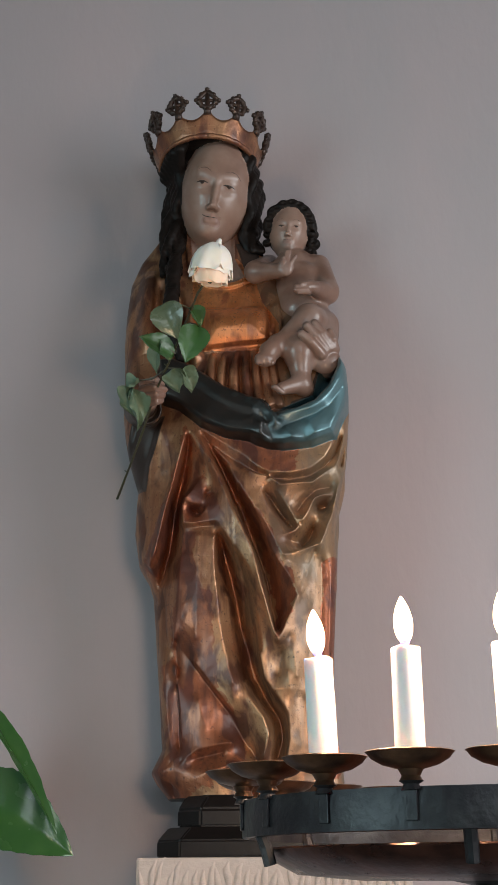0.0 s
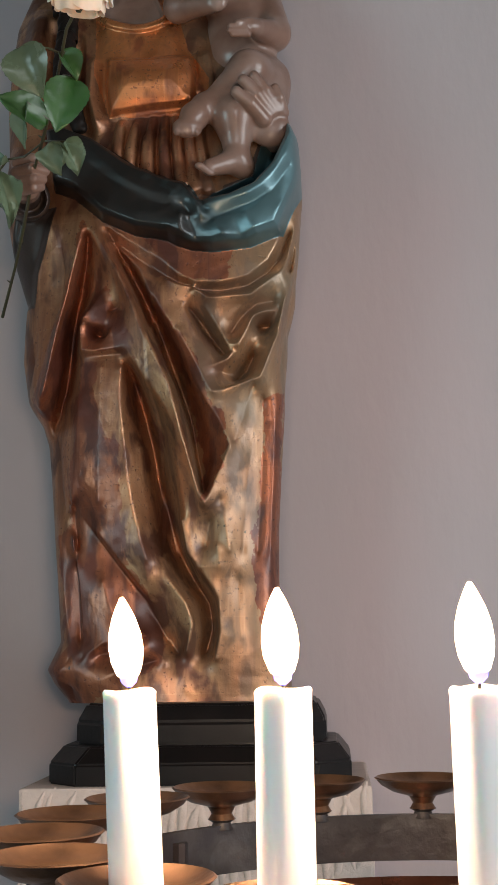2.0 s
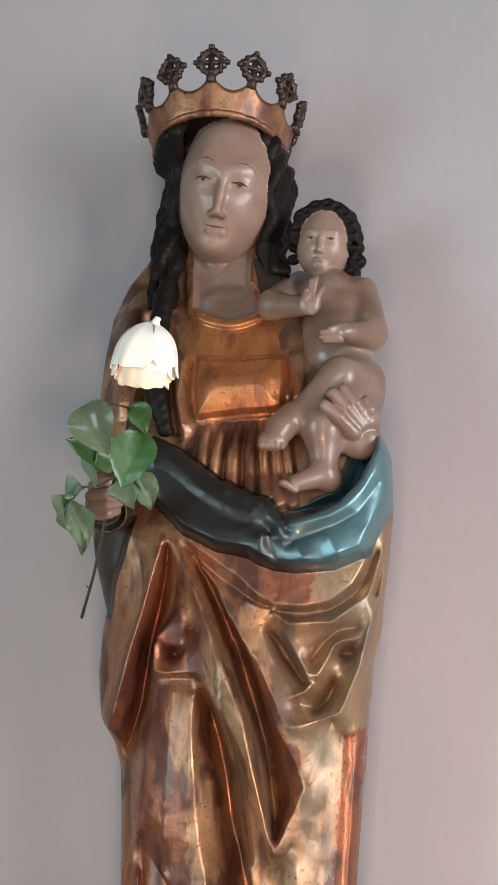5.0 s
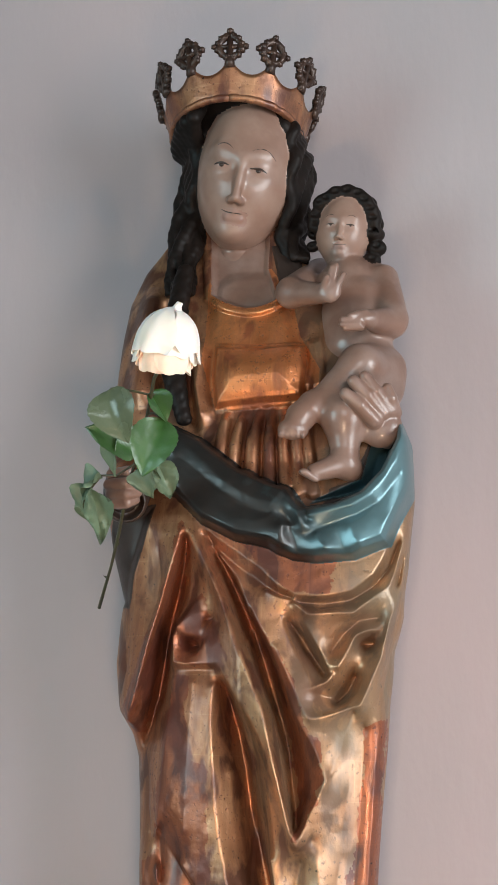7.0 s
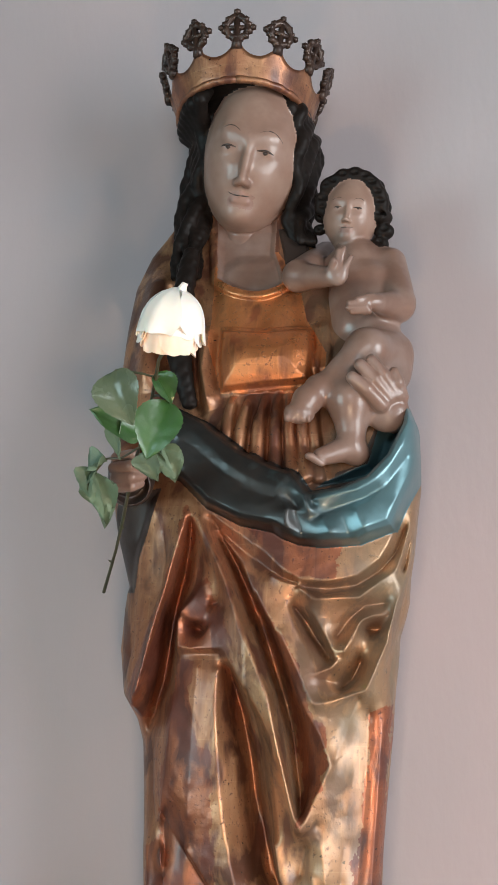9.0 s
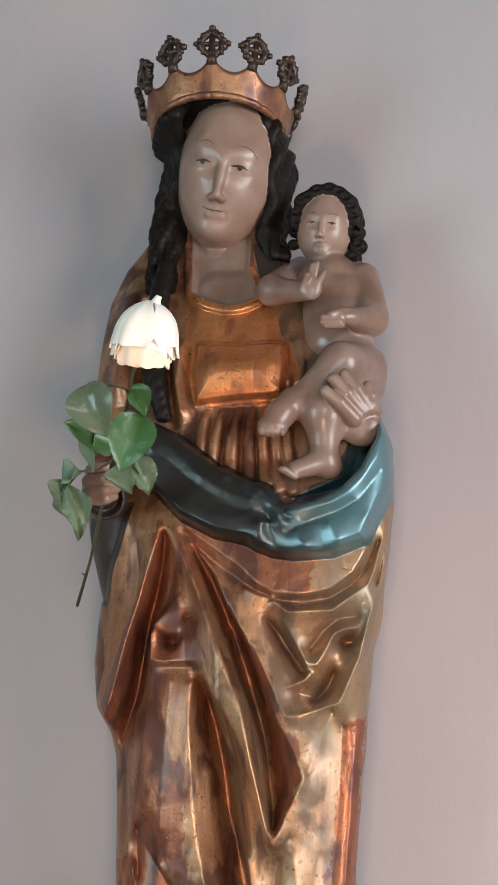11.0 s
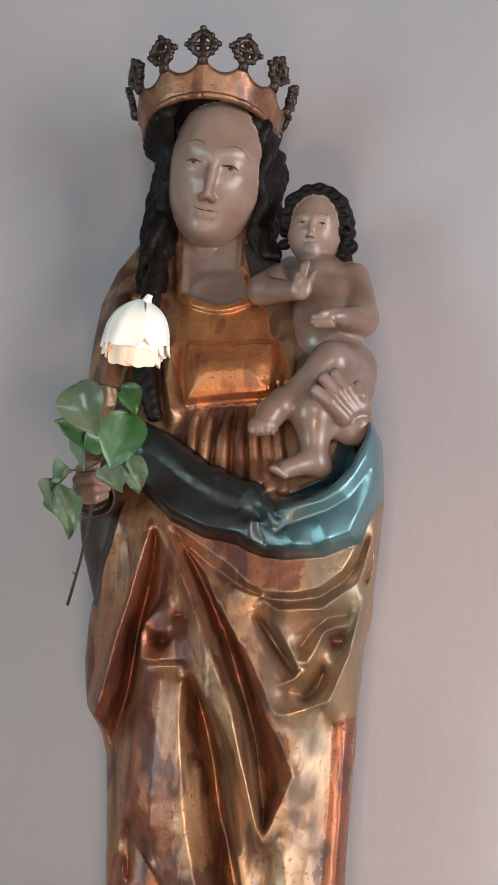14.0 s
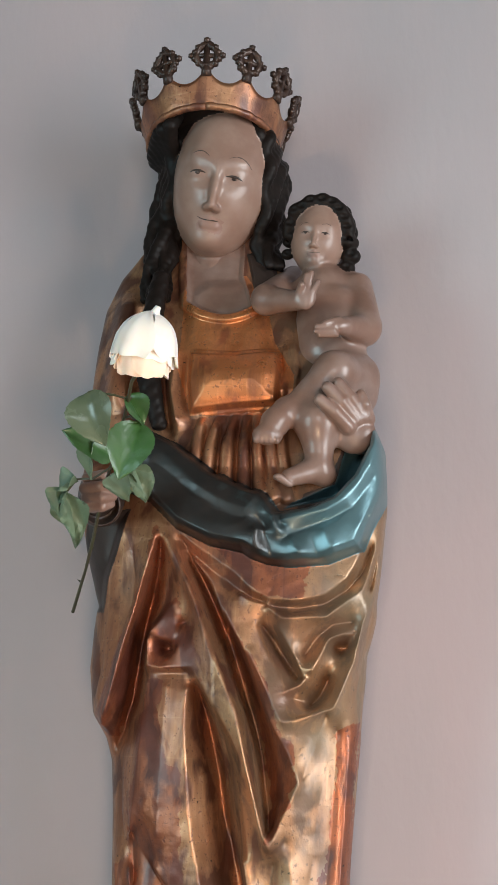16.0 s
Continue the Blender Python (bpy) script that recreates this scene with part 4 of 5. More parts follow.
# neck and breast
m.limb(at(0, 0.026, -0.06), (-0.102, 0.086, 0.924), 0.027, 0.036, G_SKIN, 0.005)
brows(m, at, BOW, 1.0, 0.001)


def lock(c, pts, r, waves, swing, paint=G_HAIR, phase=0.0, steps=14):
    """A wavy strand of carved hair."""
    out, rad = [], []
    for k in range(steps + 1):
        f = k / steps * (len(pts) - 1)
        i = min(int(f), len(pts) - 2)
        p = Vector(pts[i]).lerp(Vector(pts[i + 1]), f - i)
        a = 2 * math.pi * waves * k / steps + phase
        out.append((p.x + swing * math.sin(a), p.y + swing * 0.6 * math.cos(a), p.z))
        rad.append(r * (0.55 + 0.45 * math.sin(math.pi * min(1, 0.15 + k / steps))))
    c.strand(out, rad, paint)


CROWN = Matrix.Translation((-0.105, 0.035, 1.141)) @ Euler((0, 0, radians(5))).to_matrix().to_4x4() @ Euler((radians(-10), radians(-0.6), 0)).to_matrix().to_4x4() @ Matrix.Translation((0, -0.010, 0))

# hair: a dark mass behind the face, then strands on it
m.ball(sk(-0.002, 0.030, 0.025), (0.072, 0.064, 0.098), G_HAIR, 0.004, SKULL)
m.ball(sk(0, 0.014, 0.058), (0.0665, 0.062, 0.056), G_HAIR, 0.004, SKULL)
m.ball(CROWN @ Vector((0, 0.008, 0.024)), (0.080, 0.078, 0.016), G_HAIR, 0.004, CROWN)
m.ball(CROWN @ Vector((0, 0.030, 0.008)), (0.079, 0.062, 0.032), G_HAIR, 0.006, CROWN)


def tress(c, pts, radius, count, thick, waves, swing):
    """A thick fall of hair: strands laid round a way."""
    for k in range(count):
        a = 2 * math.pi * k / count
        off = Vector((radius * math.cos(a), radius * math.sin(a), 0))
        lock(c, [Vector(p) + off * (1 - 0.35 * i / len(pts)) for i, p in enumerate(pts)], thick, waves, swing, phase=k * 1.9, steps=24)


tress(m, [sk(-0.066, 0.020, 0.05), sk(-0.070, 0.016, -0.02), (-0.164, 0.050, 1.036), (-0.166, 0.035, 0.983), (-0.165, 0.020, 0.931)], 0.017, 11, 0.0082, 3.2, 0.0038)
tress(m, [sk(0.056, 0.028, 0.04), sk(0.056, 0.026, -0.04), (-0.037, 0.055, 1.014), (-0.020, 0.045, 0.979)], 0.012, 10, 0.0082, 2.6, 0.0038)
for k in range(8):
    lock(m, [sk(-0.054 - 0.0035 * k, -0.022 + 0.008 * k, 0.072 - 0.003 * k), sk(-0.063 - 0.0035 * k, -0.024 + 0.009 * k, 0.035), sk(-0.064 - 0.0036 * k, -0.016 + 0.008 * k, -0.02),
             sk(-0.058 - 0.0040 * k, -0.004 + 0.006 * k, -0.075), sk(-0.060 - 0.0042 * k, 0.0, -0.115), sk(-0.066 - 0.004 * k, 0.0, -0.150)], 0.0078, 4.0, 0.0042, phase=k * 1.3, steps=30)
    lock(m, [sk(0.055 + 0.0012 * k, -0.022 + 0.008 * k, 0.072 - 0.003 * k), sk(0.060 + 0.0014 * k, -0.024 + 0.009 * k, 0.035), sk(0.060 + 0.0014 * k, -0.016 + 0.008 * k, -0.02),
             sk(0.056 + 0.0018 * k, -0.004 + 0.006 * k, -0.075), sk(0.060 + 0.0026 * k, 0.004, -0.110)], 0.0078, 4.0, 0.0042, phase=k * 1.7 + 0.6, steps=28)
for k in range(14):
    q = -1 if k < 8 else 1
    a = radians((38 + 9 * k) if q < 0 else (58 + 9 * (k - 8)))
    top = CROWN @ Vector((q * 0.066 * math.sin(a), -0.066 * math.cos(a) + 0.012, 0.022))
    mid = CROWN @ Vector((q * 0.075 * math.sin(a), -0.074 * math.cos(a) + 0.012, -0.006))
    lock(m, [top, mid, mid.lerp(Vector(sk(q * (0.062 if q < 0 else 0.061), -0.020 + 0.05 * (1 - math.cos(a)), 0.02)), 0.6), sk(q * (0.064 if q < 0 else 0.062), -0.016 + 0.04 * (1 - math.cos(a)), -0.01)], 0.0088, 1.6, 0.002, phase=k * 1.1, steps=12)
# the long lock over the breast
for k in range(3):
    lock(m, [(-0.155, 0.005, 0.955), (-0.159, -0.005, 0.906), (-0.156, -0.015, 0.859), (-0.153, -0.015, 0.846)], 0.0085, 3, 0.004, phase=k * 2.1, steps=20)
m.finish()
lo, hi = (-0.210, 0.080, 0.729), (-0.104, -0.070, 0.901)
c = Clay((lo[0], hi[1], lo[2]), (hi[0], lo[1], hi[2]), 0.0018)
for k in range(3):
    lock(c, [(-0.159, -0.015, 0.881), (-0.160, -0.020, 0.829), (-0.149, -0.025, 0.786), (-0.139, -0.025, 0.754)], 0.0095, 3, 0.0045, phase=k * 2.1, steps=22)
c.finish()


# ---- the crown ----
def crown(mm):
    n, k0 = 144, 12
    bm = bmesh.new()
    rings = []
    def edge(a):
        f = abs(((a / (2 * math.pi) * k0) % 1.0) - 0.5) * 2       # 1 at the points, 0 between them
        return 0.031 + 0.018 * f ** 2.2
    for inner in (0, 1):
        for f in ((0.0, 0.3, 0.6, 0.85, 1.0) if not inner else (1.0, 0.5, 0.0)):
            ring = []
            for i in range(n):
                a = 2 * math.pi * i / n
                z = edge(a) * f
                r = 0.0815 + 0.40 * z - 0.0032 * inner
                ring.append(bm.verts.new(mm @ Vector((r * math.sin(a), -r * math.cos(a) + 0.010, z))))
            rings.append(ring)
    rings.append(rings[0])
    for a, b in zip(rings, rings[1:]):
        for i in range(n):
            bm.faces.new((a[i], a[(i + 1) % n], b[(i + 1) % n], b[i]))
    bmesh.ops.recalc_face_normals(bm, faces=bm.faces[:])
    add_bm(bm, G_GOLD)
    # rolled rim
    bm = bmesh.new()
    ring = [mm @ Vector((0.0820 * math.sin(2 * math.pi * i / 72), -0.0820 * math.cos(2 * math.pi * i / 72) + 0.010, 0.003 + 0.0006 * math.sin(i * 2.7))) for i in range(73)]
    rod(bm, ring, [0.0046 + 0.0006 * math.sin(i * 1.9) for i in range(73)], 8)
    add_bm(bm, G_GOLD)
    # pierced leaf finials on the points
    for j in range(k0):
        a = 2 * math.pi * j / k0
        out, side = Vector((math.sin(a), -math.cos(a), 0)), Vector((math.cos(a), math.sin(a), 0))
        base = Vector((0, 0.010, 0)) + out * (0.0815 + 0.40 * 0.049 - 0.0015) + Vector((0, 0, 0.046))
        up = (Vector((0, 0, 1)) + out * 0.30).normalized()
        P = lambda x, z: mm @ (base + side * x * 0.88 + up * (z * 0.88 - 0.0055))
        bm = bmesh.new()
        rod(bm, [P(0, -0.004), P(0, 0.006), P(0, 0.010), P(0, 0.044)], [0.0068, 0.0062, 0.0050, 0.0036], 7)
        rod(bm, [P(-0.019, 0.026), P(0, 0.026), P(0.019, 0.026)], [0.0030, 0.0034, 0.0030], 7)
        hoop = [P(0.0150 * math.sin(2 * math.pi * k / 16), 0.0262 - 0.0155 * math.cos(2 * math.pi * k / 16)) for k in range(17)]
        rod(bm, hoop, [0.0044 + 0.0008 * math.sin(k * 2.1 + j) for k in range(17)], 7)
        for k in range(12):
            a2 = 2 * math.pi * (k + 0.5) / 12
            bmesh.ops.create_icosphere(bm, subdivisions=1, radius=0.0052 * rng.uniform(0.75, 1.2), matrix=Matrix.Translation(P(0.0168 * math.sin(a2), 0.0262 - 0.0170 * math.cos(a2))))
        for x, z, r in ((-0.0222, 0.0262, 0.0046), (0.0222, 0.0262, 0.0046), (0, 0.0490, 0.0048), (0, 0.0262, 0.0050), (0, 0.0095, 0.0050), (-0.0060, 0.0262, 0.0030), (0.0060, 0.0262, 0.0030), (0, 0.0345, 0.0030), (0, 0.0180, 0.0030)):
            bmesh.ops.create_icosphere(bm, subdivisions=1, radius=r * rng.uniform(0.9, 1.1), matrix=Matrix.Translation(P(x, z)))
        add_bm(bm, G_BRONZE)


crown(CROWN)

# ---- the child ----
lo, hi = (-0.068, 0.150, 0.643), (0.159, -0.110, 1.062)
c = Clay((lo[0], hi[1], lo[2]), (hi[0], lo[1], hi[2]), 0.0016)
CM = Matrix.Translation((0.036, 0.000, 1.005)) @ Euler((0, radians(6), 0)).to_matrix().to_4x4() @ Euler((radians(6), 0, 0)).to_matrix().to_4x4() @ Matrix.Translation((0, 0.036, 0))
at = head(c, CM, 0.53, 0.86, None, 1.16)
brows(c, at, CM, 0.56)
for k in range(11):
    a = math.radians(-95 + 19 * k + rng.uniform(-5, 5))
    for j in range(2):
        w = 1.0 + 0.05 * j + rng.uniform(-0.03, 0.05)
        p = CM @ Vector((0.0360 * math.sin(a) * w, -0.010 + 0.018 * j - 0.008 * math.cos(a), 0.008 + 0.0385 * math.cos(a) * w))
        c.ball(p, (0.0110, 0.010, 0.0080 + rng.uniform(0, 0.003)), G_HAIR, 0.004, Euler((0, a, 0)).to_matrix().to_4x4())
        c.ball((p.x, p.y - 0.0095, p.z), (0.0045, 0.003, 0.003), G_HAIR, 0.002, cut=True)
for q, x, z, r in ((1, 0.040, 0.000, 0.011), (1, 0.043, -0.017, 0.012), (1, 0.039, -0.033, 0.011), (-1, 0.037, -0.004, 0.008), (-1, 0.037, -0.020, 0.008)):
    p = CM @ Vector((q * x, -0.002, z))
    c.ball(p, (r, r * 0.9, r * 0.85), G_HAIR, 0.003)
    c.ball((p.x, p.y - r * 0.95, p.z), r * 0.38, G_HAIR, 0.002, cut=True)
c.ball(CM @ Vector((0, 0.014, 0.008)), (0.041, 0.036, 0.044), G_HAIR, 0.003)
c.limb(CM @ Vector((0, 0.006, -0.03)), (0.046, 0.035, 0.954), 0.018, 0.022, G_SKIN, 0.008)
# trunk
c.ball((0.043, 0.035, 0.939), (0.042, 0.028, 0.030), G_SKIN, 0.012)
c.ball((0.052, 0.028, 0.900), (0.040, 0.031, 0.036), G_SKIN, 0.014)
c.ball((0.057, 0.022, 0.858), (0.042, 0.036, 0.036), G_SKIN, 0.016)
c.ball((0.058, 0.090, 0.858), (0.040, 0.040, 0.036), G_SKIN, 0.014)
c.ball((0.034, 0.012, 0.927), (0.018, 0.010, 0.014), G_SKIN, 0.012)
c.ball((0.065, 0.012, 0.922), (0.018, 0.010, 0.014), G_SKIN, 0.012)
c.ball((0.054, 0.026, 0.880), (0.038, 0.032, 0.030), G_SKIN, 0.014)
# blessing arm
c.limb((-0.002, 0.100, 0.984), (-0.020, -0.005, 0.918), 0.019, 0.0185, G_SKIN, 0.008)
c.limb((-0.020, -0.005, 0.916), (0.022, -0.035, 0.903), 0.0180, 0.0115, G_SKIN, 0.006)
c.ball((0.031, -0.042, 0.904), (0.013, 0.008, 0.015), G_SKIN, 0.005)
c.limb((0.033, -0.045, 0.911), (0.038, -0.047, 0.932), 0.0048, 0.0038, G_SKIN, 0.002)
c.limb((0.029, -0.045, 0.911), (0.033, -0.048, 0.929), 0.0048, 0.0038, G_SKIN, 0.002)
c.limb((0.038, -0.044, 0.907), (0.047, -0.048, 0.921), 0.0046, 0.0036, G_SKIN, 0.002)
c.limb((0.024, -0.046, 0.907), (0.028, -0.054, 0.915), 0.0046, 0.0040, G_SKIN, 0.002)
# lowered arm
c.limb((0.085, 0.035, 0.945), (0.099, 0.010, 0.888), 0.0195, 0.0185, G_SKIN, 0.008)
c.limb((0.098, 0.008, 0.880), (0.076, -0.032, 0.871), 0.0190, 0.0115, G_SKIN, 0.006)
c.ball((0.066, -0.040, 0.869), (0.013, 0.009, 0.010), G_SKIN, 0.005)
c.limb((0.071, -0.042, 0.875), (0.056, -0.052, 0.868), 0.0046, 0.0036, G_SKIN, 0.002)
c.limb((0.065, -0.046, 0.866), (0.047, -0.053, 0.864), 0.0044, 0.0034, G_SKIN, 0.002)
c.limb((0.065, -0.046, 0.861), (0.046, -0.053, 0.858), 0.0044, 0.0034, G_SKIN, 0.002)
c.limb((0.068, -0.044, 0.857), (0.050, -0.050, 0.854), 0.0042, 0.0032, G_SKIN, 0.002)
# the leg laid across
c.limb((0.086, 0.015, 0.823), (0.067, -0.035, 0.814), 0.030, 0.025, G_SKIN, 0.012)
c.limb((0.067, -0.035, 0.813), (0.020, -0.050, 0.762), 0.0235, 0.0155, G_SKIN, 0.008)
c.limb((0.014, -0.052, 0.764), (0.004, -0.060, 0.747), 0.0155, 0.0150, G_SKIN, 0.008)
c.limb((0.003, -0.060, 0.748), (-0.004, -0.068, 0.732), 0.0160, 0.0125, G_SKIN, 0.006)
c.limb((-0.011, -0.070, 0.731), (0.005, -0.067, 0.730), 0.0095, 0.0085, G_SKIN, 0.004)
# the hanging leg
c.limb((0.083, 0.010, 0.801), (0.050, -0.045, 0.752), 0.031, 0.0255, G_SKIN, 0.010)
c.limb((0.050, -0.045, 0.751), (0.052, -0.045, 0.712), 0.0240, 0.0160, G_SKIN, 0.010)
c.ball((0.057, -0.041, 0.693), 0.0150, G_SKIN, 0.008)
c.limb((0.050, -0.047, 0.697), (0.022, -0.064, 0.683), 0.0150, 0.0100, G_SKIN, 0.008)
for k in range(5):
    f = k / 4
    p, q = Vector((-0.015, -0.075, 0.7235)), Vector((0.008, -0.071, 0.7225))
    c.ball(p.lerp(q, f) + Vector((0, 0, 0.0015)), (0.0044 - 0.0012 * f, 0.0050, 0.0058 - 0.0014 * f), G_SKIN, 0.0012)
    p, q = Vector((0.009, -0.076, 0.681)), Vector((0.021, -0.069, 0.674))
    c.ball(p.lerp(q, f) + Vector((0.002, 0, 0)), (0.0060 - 0.0014 * f, 0.0044, 0.0040 - 0.0008 * f), G_SKIN, 0.0012)
# the mother's hand that holds the child
c.limb((0.094, 0.030, 0.748), (0.097, -0.012, 0.742), 0.0170, 0.0190, G_SKIN, 0.010)
c.ball((0.091, -0.036, 0.741), (0.0235, 0.016, 0.0240), G_SKIN, 0.010, Euler((0, radians(35), 0)).to_matrix().to_4x4())
for a, b, r in (((0.107, -0.042, 0.756), (0.099, -0.056, 0.781), 0.0072), ((0.100, -0.047, 0.757), (0.075, -0.069, 0.791), 0.0080), ((0.092, -0.050, 0.753), (0.063, -0.074, 0.784), 0.0086), ((0.085, -0.053, 0.744), (0.055, -0.076, 0.769), 0.0086)):
    knuckle = Vector(a).lerp(Vector(b), 0.5) + Vector((0, -0.004, 0.001))
    c.limb(a, knuckle, r * 1.08, r, G_SKIN, 0.003)
    c.limb(knuckle, b, r, r * 0.80, G_SKIN, 0.0015)
c.finish()

# ---- the arm and hand that hold the rose ----
lo, hi = (-0.277, 0.100, 0.568), (-0.106, -0.210, 0.790)
c = Clay((lo[0], hi[1], lo[2]), (hi[0], lo[1], hi[2]), 0.0018)
c.limb((-0.213, 0.060, 0.797), (-0.205, -0.010, 0.687), 0.026, 0.027, G_GOLD, 0.01)
c.limb((-0.204, -0.020, 0.671), (-0.188, -0.080, 0.648), 0.028, 0.025, G_LINING, 0.008)
c.ball((-0.183, -0.098, 0.644), (0.020, 0.030, 0.021), G_LINING, 0.002, cut=True)
c.limb((-0.198, -0.050, 0.655), (-0.181, -0.115, 0.649), 0.017, 0.016, G_SKIN, 0.004)
c.ball((-0.180, -0.122, 0.652), (0.017, 0.015, 0.022), G_SKIN, 0.006)
for a, b, e in (((-0.183, -0.150, 0.662), (-0.163, -0.160, 0.663), (-0.155, -0.150, 0.660)), ((-0.184, -0.154, 0.650), (-0.162, -0.166, 0.650), (-0.150, -0.154, 0.650)), ((-0.181, -0.154, 0.640), (-0.161, -0.164, 0.638), (-0.153, -0.152, 0.642)), ((-0.180, -0.150, 0.631), (-0.162, -0.158, 0.630), (-0.156, -0.148, 0.635))):
    c.limb(a, b, 0.0064, 0.0060, G_SKIN, 0.0008)
    c.limb(b, e, 0.0060, 0.0050, G_SKIN, 0.0008)
c.finish()



def carved_statue():
    """Joins the carved pieces into one mesh."""
    vs, fs, ps, n = [], [], [], 0
    for v, f, p in pieces:
        vs.append(v)
        fs += [tuple(i + n for i in q) for q in f]
        ps += p
        n += len(v)
    me = bpy.data.meshes.new("statue")
    me.from_pydata(np.concatenate(vs).tolist(), [], fs)
    for m in STATUE_PAINTS:
        me.materials.append(m)
    me.polygons.foreach_set("material_index", ps)
    me.polygons.foreach_set("use_smooth", [True] * len(fs))
    me.update()
    ob = new("statue", me)
    ob.location = (0.055, 1.95, 1.556)
    return tagged(ob, "gilded and painted wooden statue of a crowned mother with child", "statue")


carved_statue()


# ---- the candle stand ----
RING = (0.257, 1.183)
RING_R = 0.200


def candle_stand():
    ob = thing("candle_stand", (RING[0], RING[1], 0.0), "round iron votive candle stand with brass pans and copper tray", "candle stand")
    bm = turned([(RING_R - 0.005, 1.552), (RING_R, 1.5525), (RING_R + 0.0008, 1.566), (RING_R, 1.581), (RING_R - 0.005, 1.5812)], 96, cap=False)
    rings = list(bm.verts)
    n = 96
    for i in range(n):
        bm.faces.new((rings[4 * n + i], rings[4 * n + (i + 1) % n], rings[(i + 1) % n], rings[i]))
    band = smooth(part("band", bm, IRON, ob, "dull grey iron band"), 35)
    tray = turned([(0.02, 1.519), (0.10, 1.519), (0.155, 1.524), (0.180, 1.537), (0.1845, 1.543), (0.183, 1.5445), (0.178, 1.540), (0.153, 1.528), (0.10, 1.523), (0.02, 1.523)], 72)
    smooth(part("tray", tray, COPPER, ob, "copper drip tray with a dark outside"), 50)
    for k in range(6):
        a = math.radians(200 + 60 * k)
        x, y = 0.186 * math.cos(a), 0.186 * math.sin(a)
        part("strut", rod(bmesh.new(), [(x, y, 1.531), (x * 1.02, y * 1.02, 1.545), (x * 1.045, y * 1.045, 1.556), (x * 1.045, y * 1.045, 1.575)], 0.005, 8), IRON, ob)
    smooth(part("pole", turned([(0.012, 0.03), (0.012, 1.515), (0.03, 1.519)], 20), IRON, ob))
    smooth(part("foot", turned([(0.17, 0.0), (0.17, 0.012), (0.05, 0.03), (0.012, 0.06)], 40), IRON, ob))
    proto = None
    for k in range(18):
        a = math.radians(-111 + 20 * (k - 1))
        x, y = RING_R * math.cos(a), RING_R * math.sin(a)
        pan = turned([(0.006, 1.583), (0.0085, 1.5845), (0.0065, 1.588), (0.009, 1.5925), (0.0145, 1.5940), (0.020, 1.5955), (0.0275, 1.5998), (0.0305, 1.6035), (0.0314, 1.6040), (0.0303, 1.6047), (0.027, 1.6016), (0.019, 1.5980), (0.008, 1.5975)], 36) if proto is None else None
        if proto is None:
            proto = smooth(part("drip_pan", pan, BRASS, ob, "tarnished brass drip pan"), 45)
            proto.location = (x, y, 0)
            post = smooth(part("pan_stem", turned([(0.0075, 1.5785), (0.0055, 1.5825), (0.009, 1.5845)], 16), IRON, proto))
            tab = part("clamp", box(bmesh.new(), (0.0003, -0.0045, 1.558), (0.0028, 0.0045, 1.5815), 0.0008), IRON, proto)
            tab.rotation_euler.z = a
        else:
            p = proto.copy()
            scene.collection.objects.link(p)
            p.parent, p.location = ob, (x, y, 0)
            q = post.copy()
            scene.collection.objects.link(q)
            q.parent = p
            q = tab.copy()
            scene.collection.objects.link(q)
            q.parent, q.rotation_euler.z = p, a
    return ob


candle_stand()


def candle(x, y, top, lean, label):
    z0 = 1.5976
    h = top - z0
    ob = thing("candle", (x, y, z0), label, "candle", "votive candles")
    ob.rotation_euler = (0, radians(lean), radians(30 * x))
    r = 0.0107
    bm = turned([(r, 0), (r, h * 0.5), (r * 0.985, h - 0.0035), (r * 1.00, h - 0.001), (r * 0.93, h), (r * 0.6, h - 0.002), (0.002, h - 0.0025)], 28)
    for v in bm.verts:
        if v.co.z > h - 0.004:
            v.co.z += 0.0005 * math.sin(3 * math.atan2(v.co.y, v.co.x) + 40 * x)
    smooth(part("wax_body", bm, WAX, ob), 50)
    part("wick", rod(bmesh.new(), [(0, 0, h - 0.004), (0.0003, 0, h + 0.004), (0.0012, 0, h + 0.0075)], 0.0007, 6), WICK, ob)
    fl = turned([(0.0015, 0.0030), (0.0046, 0.006), (0.0064, 0.011), (0.0070, 0.016), (0.0065, 0.022), (0.0048, 0.028), (0.0026, 0.033), (0.0007, 0.0365)], 20, (0, 0, h))
    for v in fl.verts:
        v.co.x += 0.05 * (v.co.z - h) * math.sin(90 * x)
    flame = smooth(part("flame", fl, FLAME, ob, "bright yellow white candle flame"))
    smooth(part("flame_foot", turned([(0.0010, 0.001), (0.0032, 0.003), (0.0036, 0.0055), (0.0030, 0.0070)], 16, (0, 0, h)), FLAME_FOOT, flame, "blue foot of the flame"))
    lamp("candle_light", "POINT", Matrix.Translation((x, y, top + 0.044)), 4.2, (1.0, 0.70, 0.47), 0.008)
    return ob


def ring_place(k):
    a = math.radians(-111 + 20 * (k - 1))
    return RING[0] + RING_R * math.cos(a), RING[1] + RING_R * math.sin(a)


for k, shift, top, lean in ((0, 0.0, 1.676, -2.0), (1, 0.0005, 1.677, 0.0), (2, 0.0028, 1.677, -0.5)):
    candle(ring_place(k)[0] + shift, ring_place(k)[1], top, lean, "lit white wax candle standing in a brass drip pan")


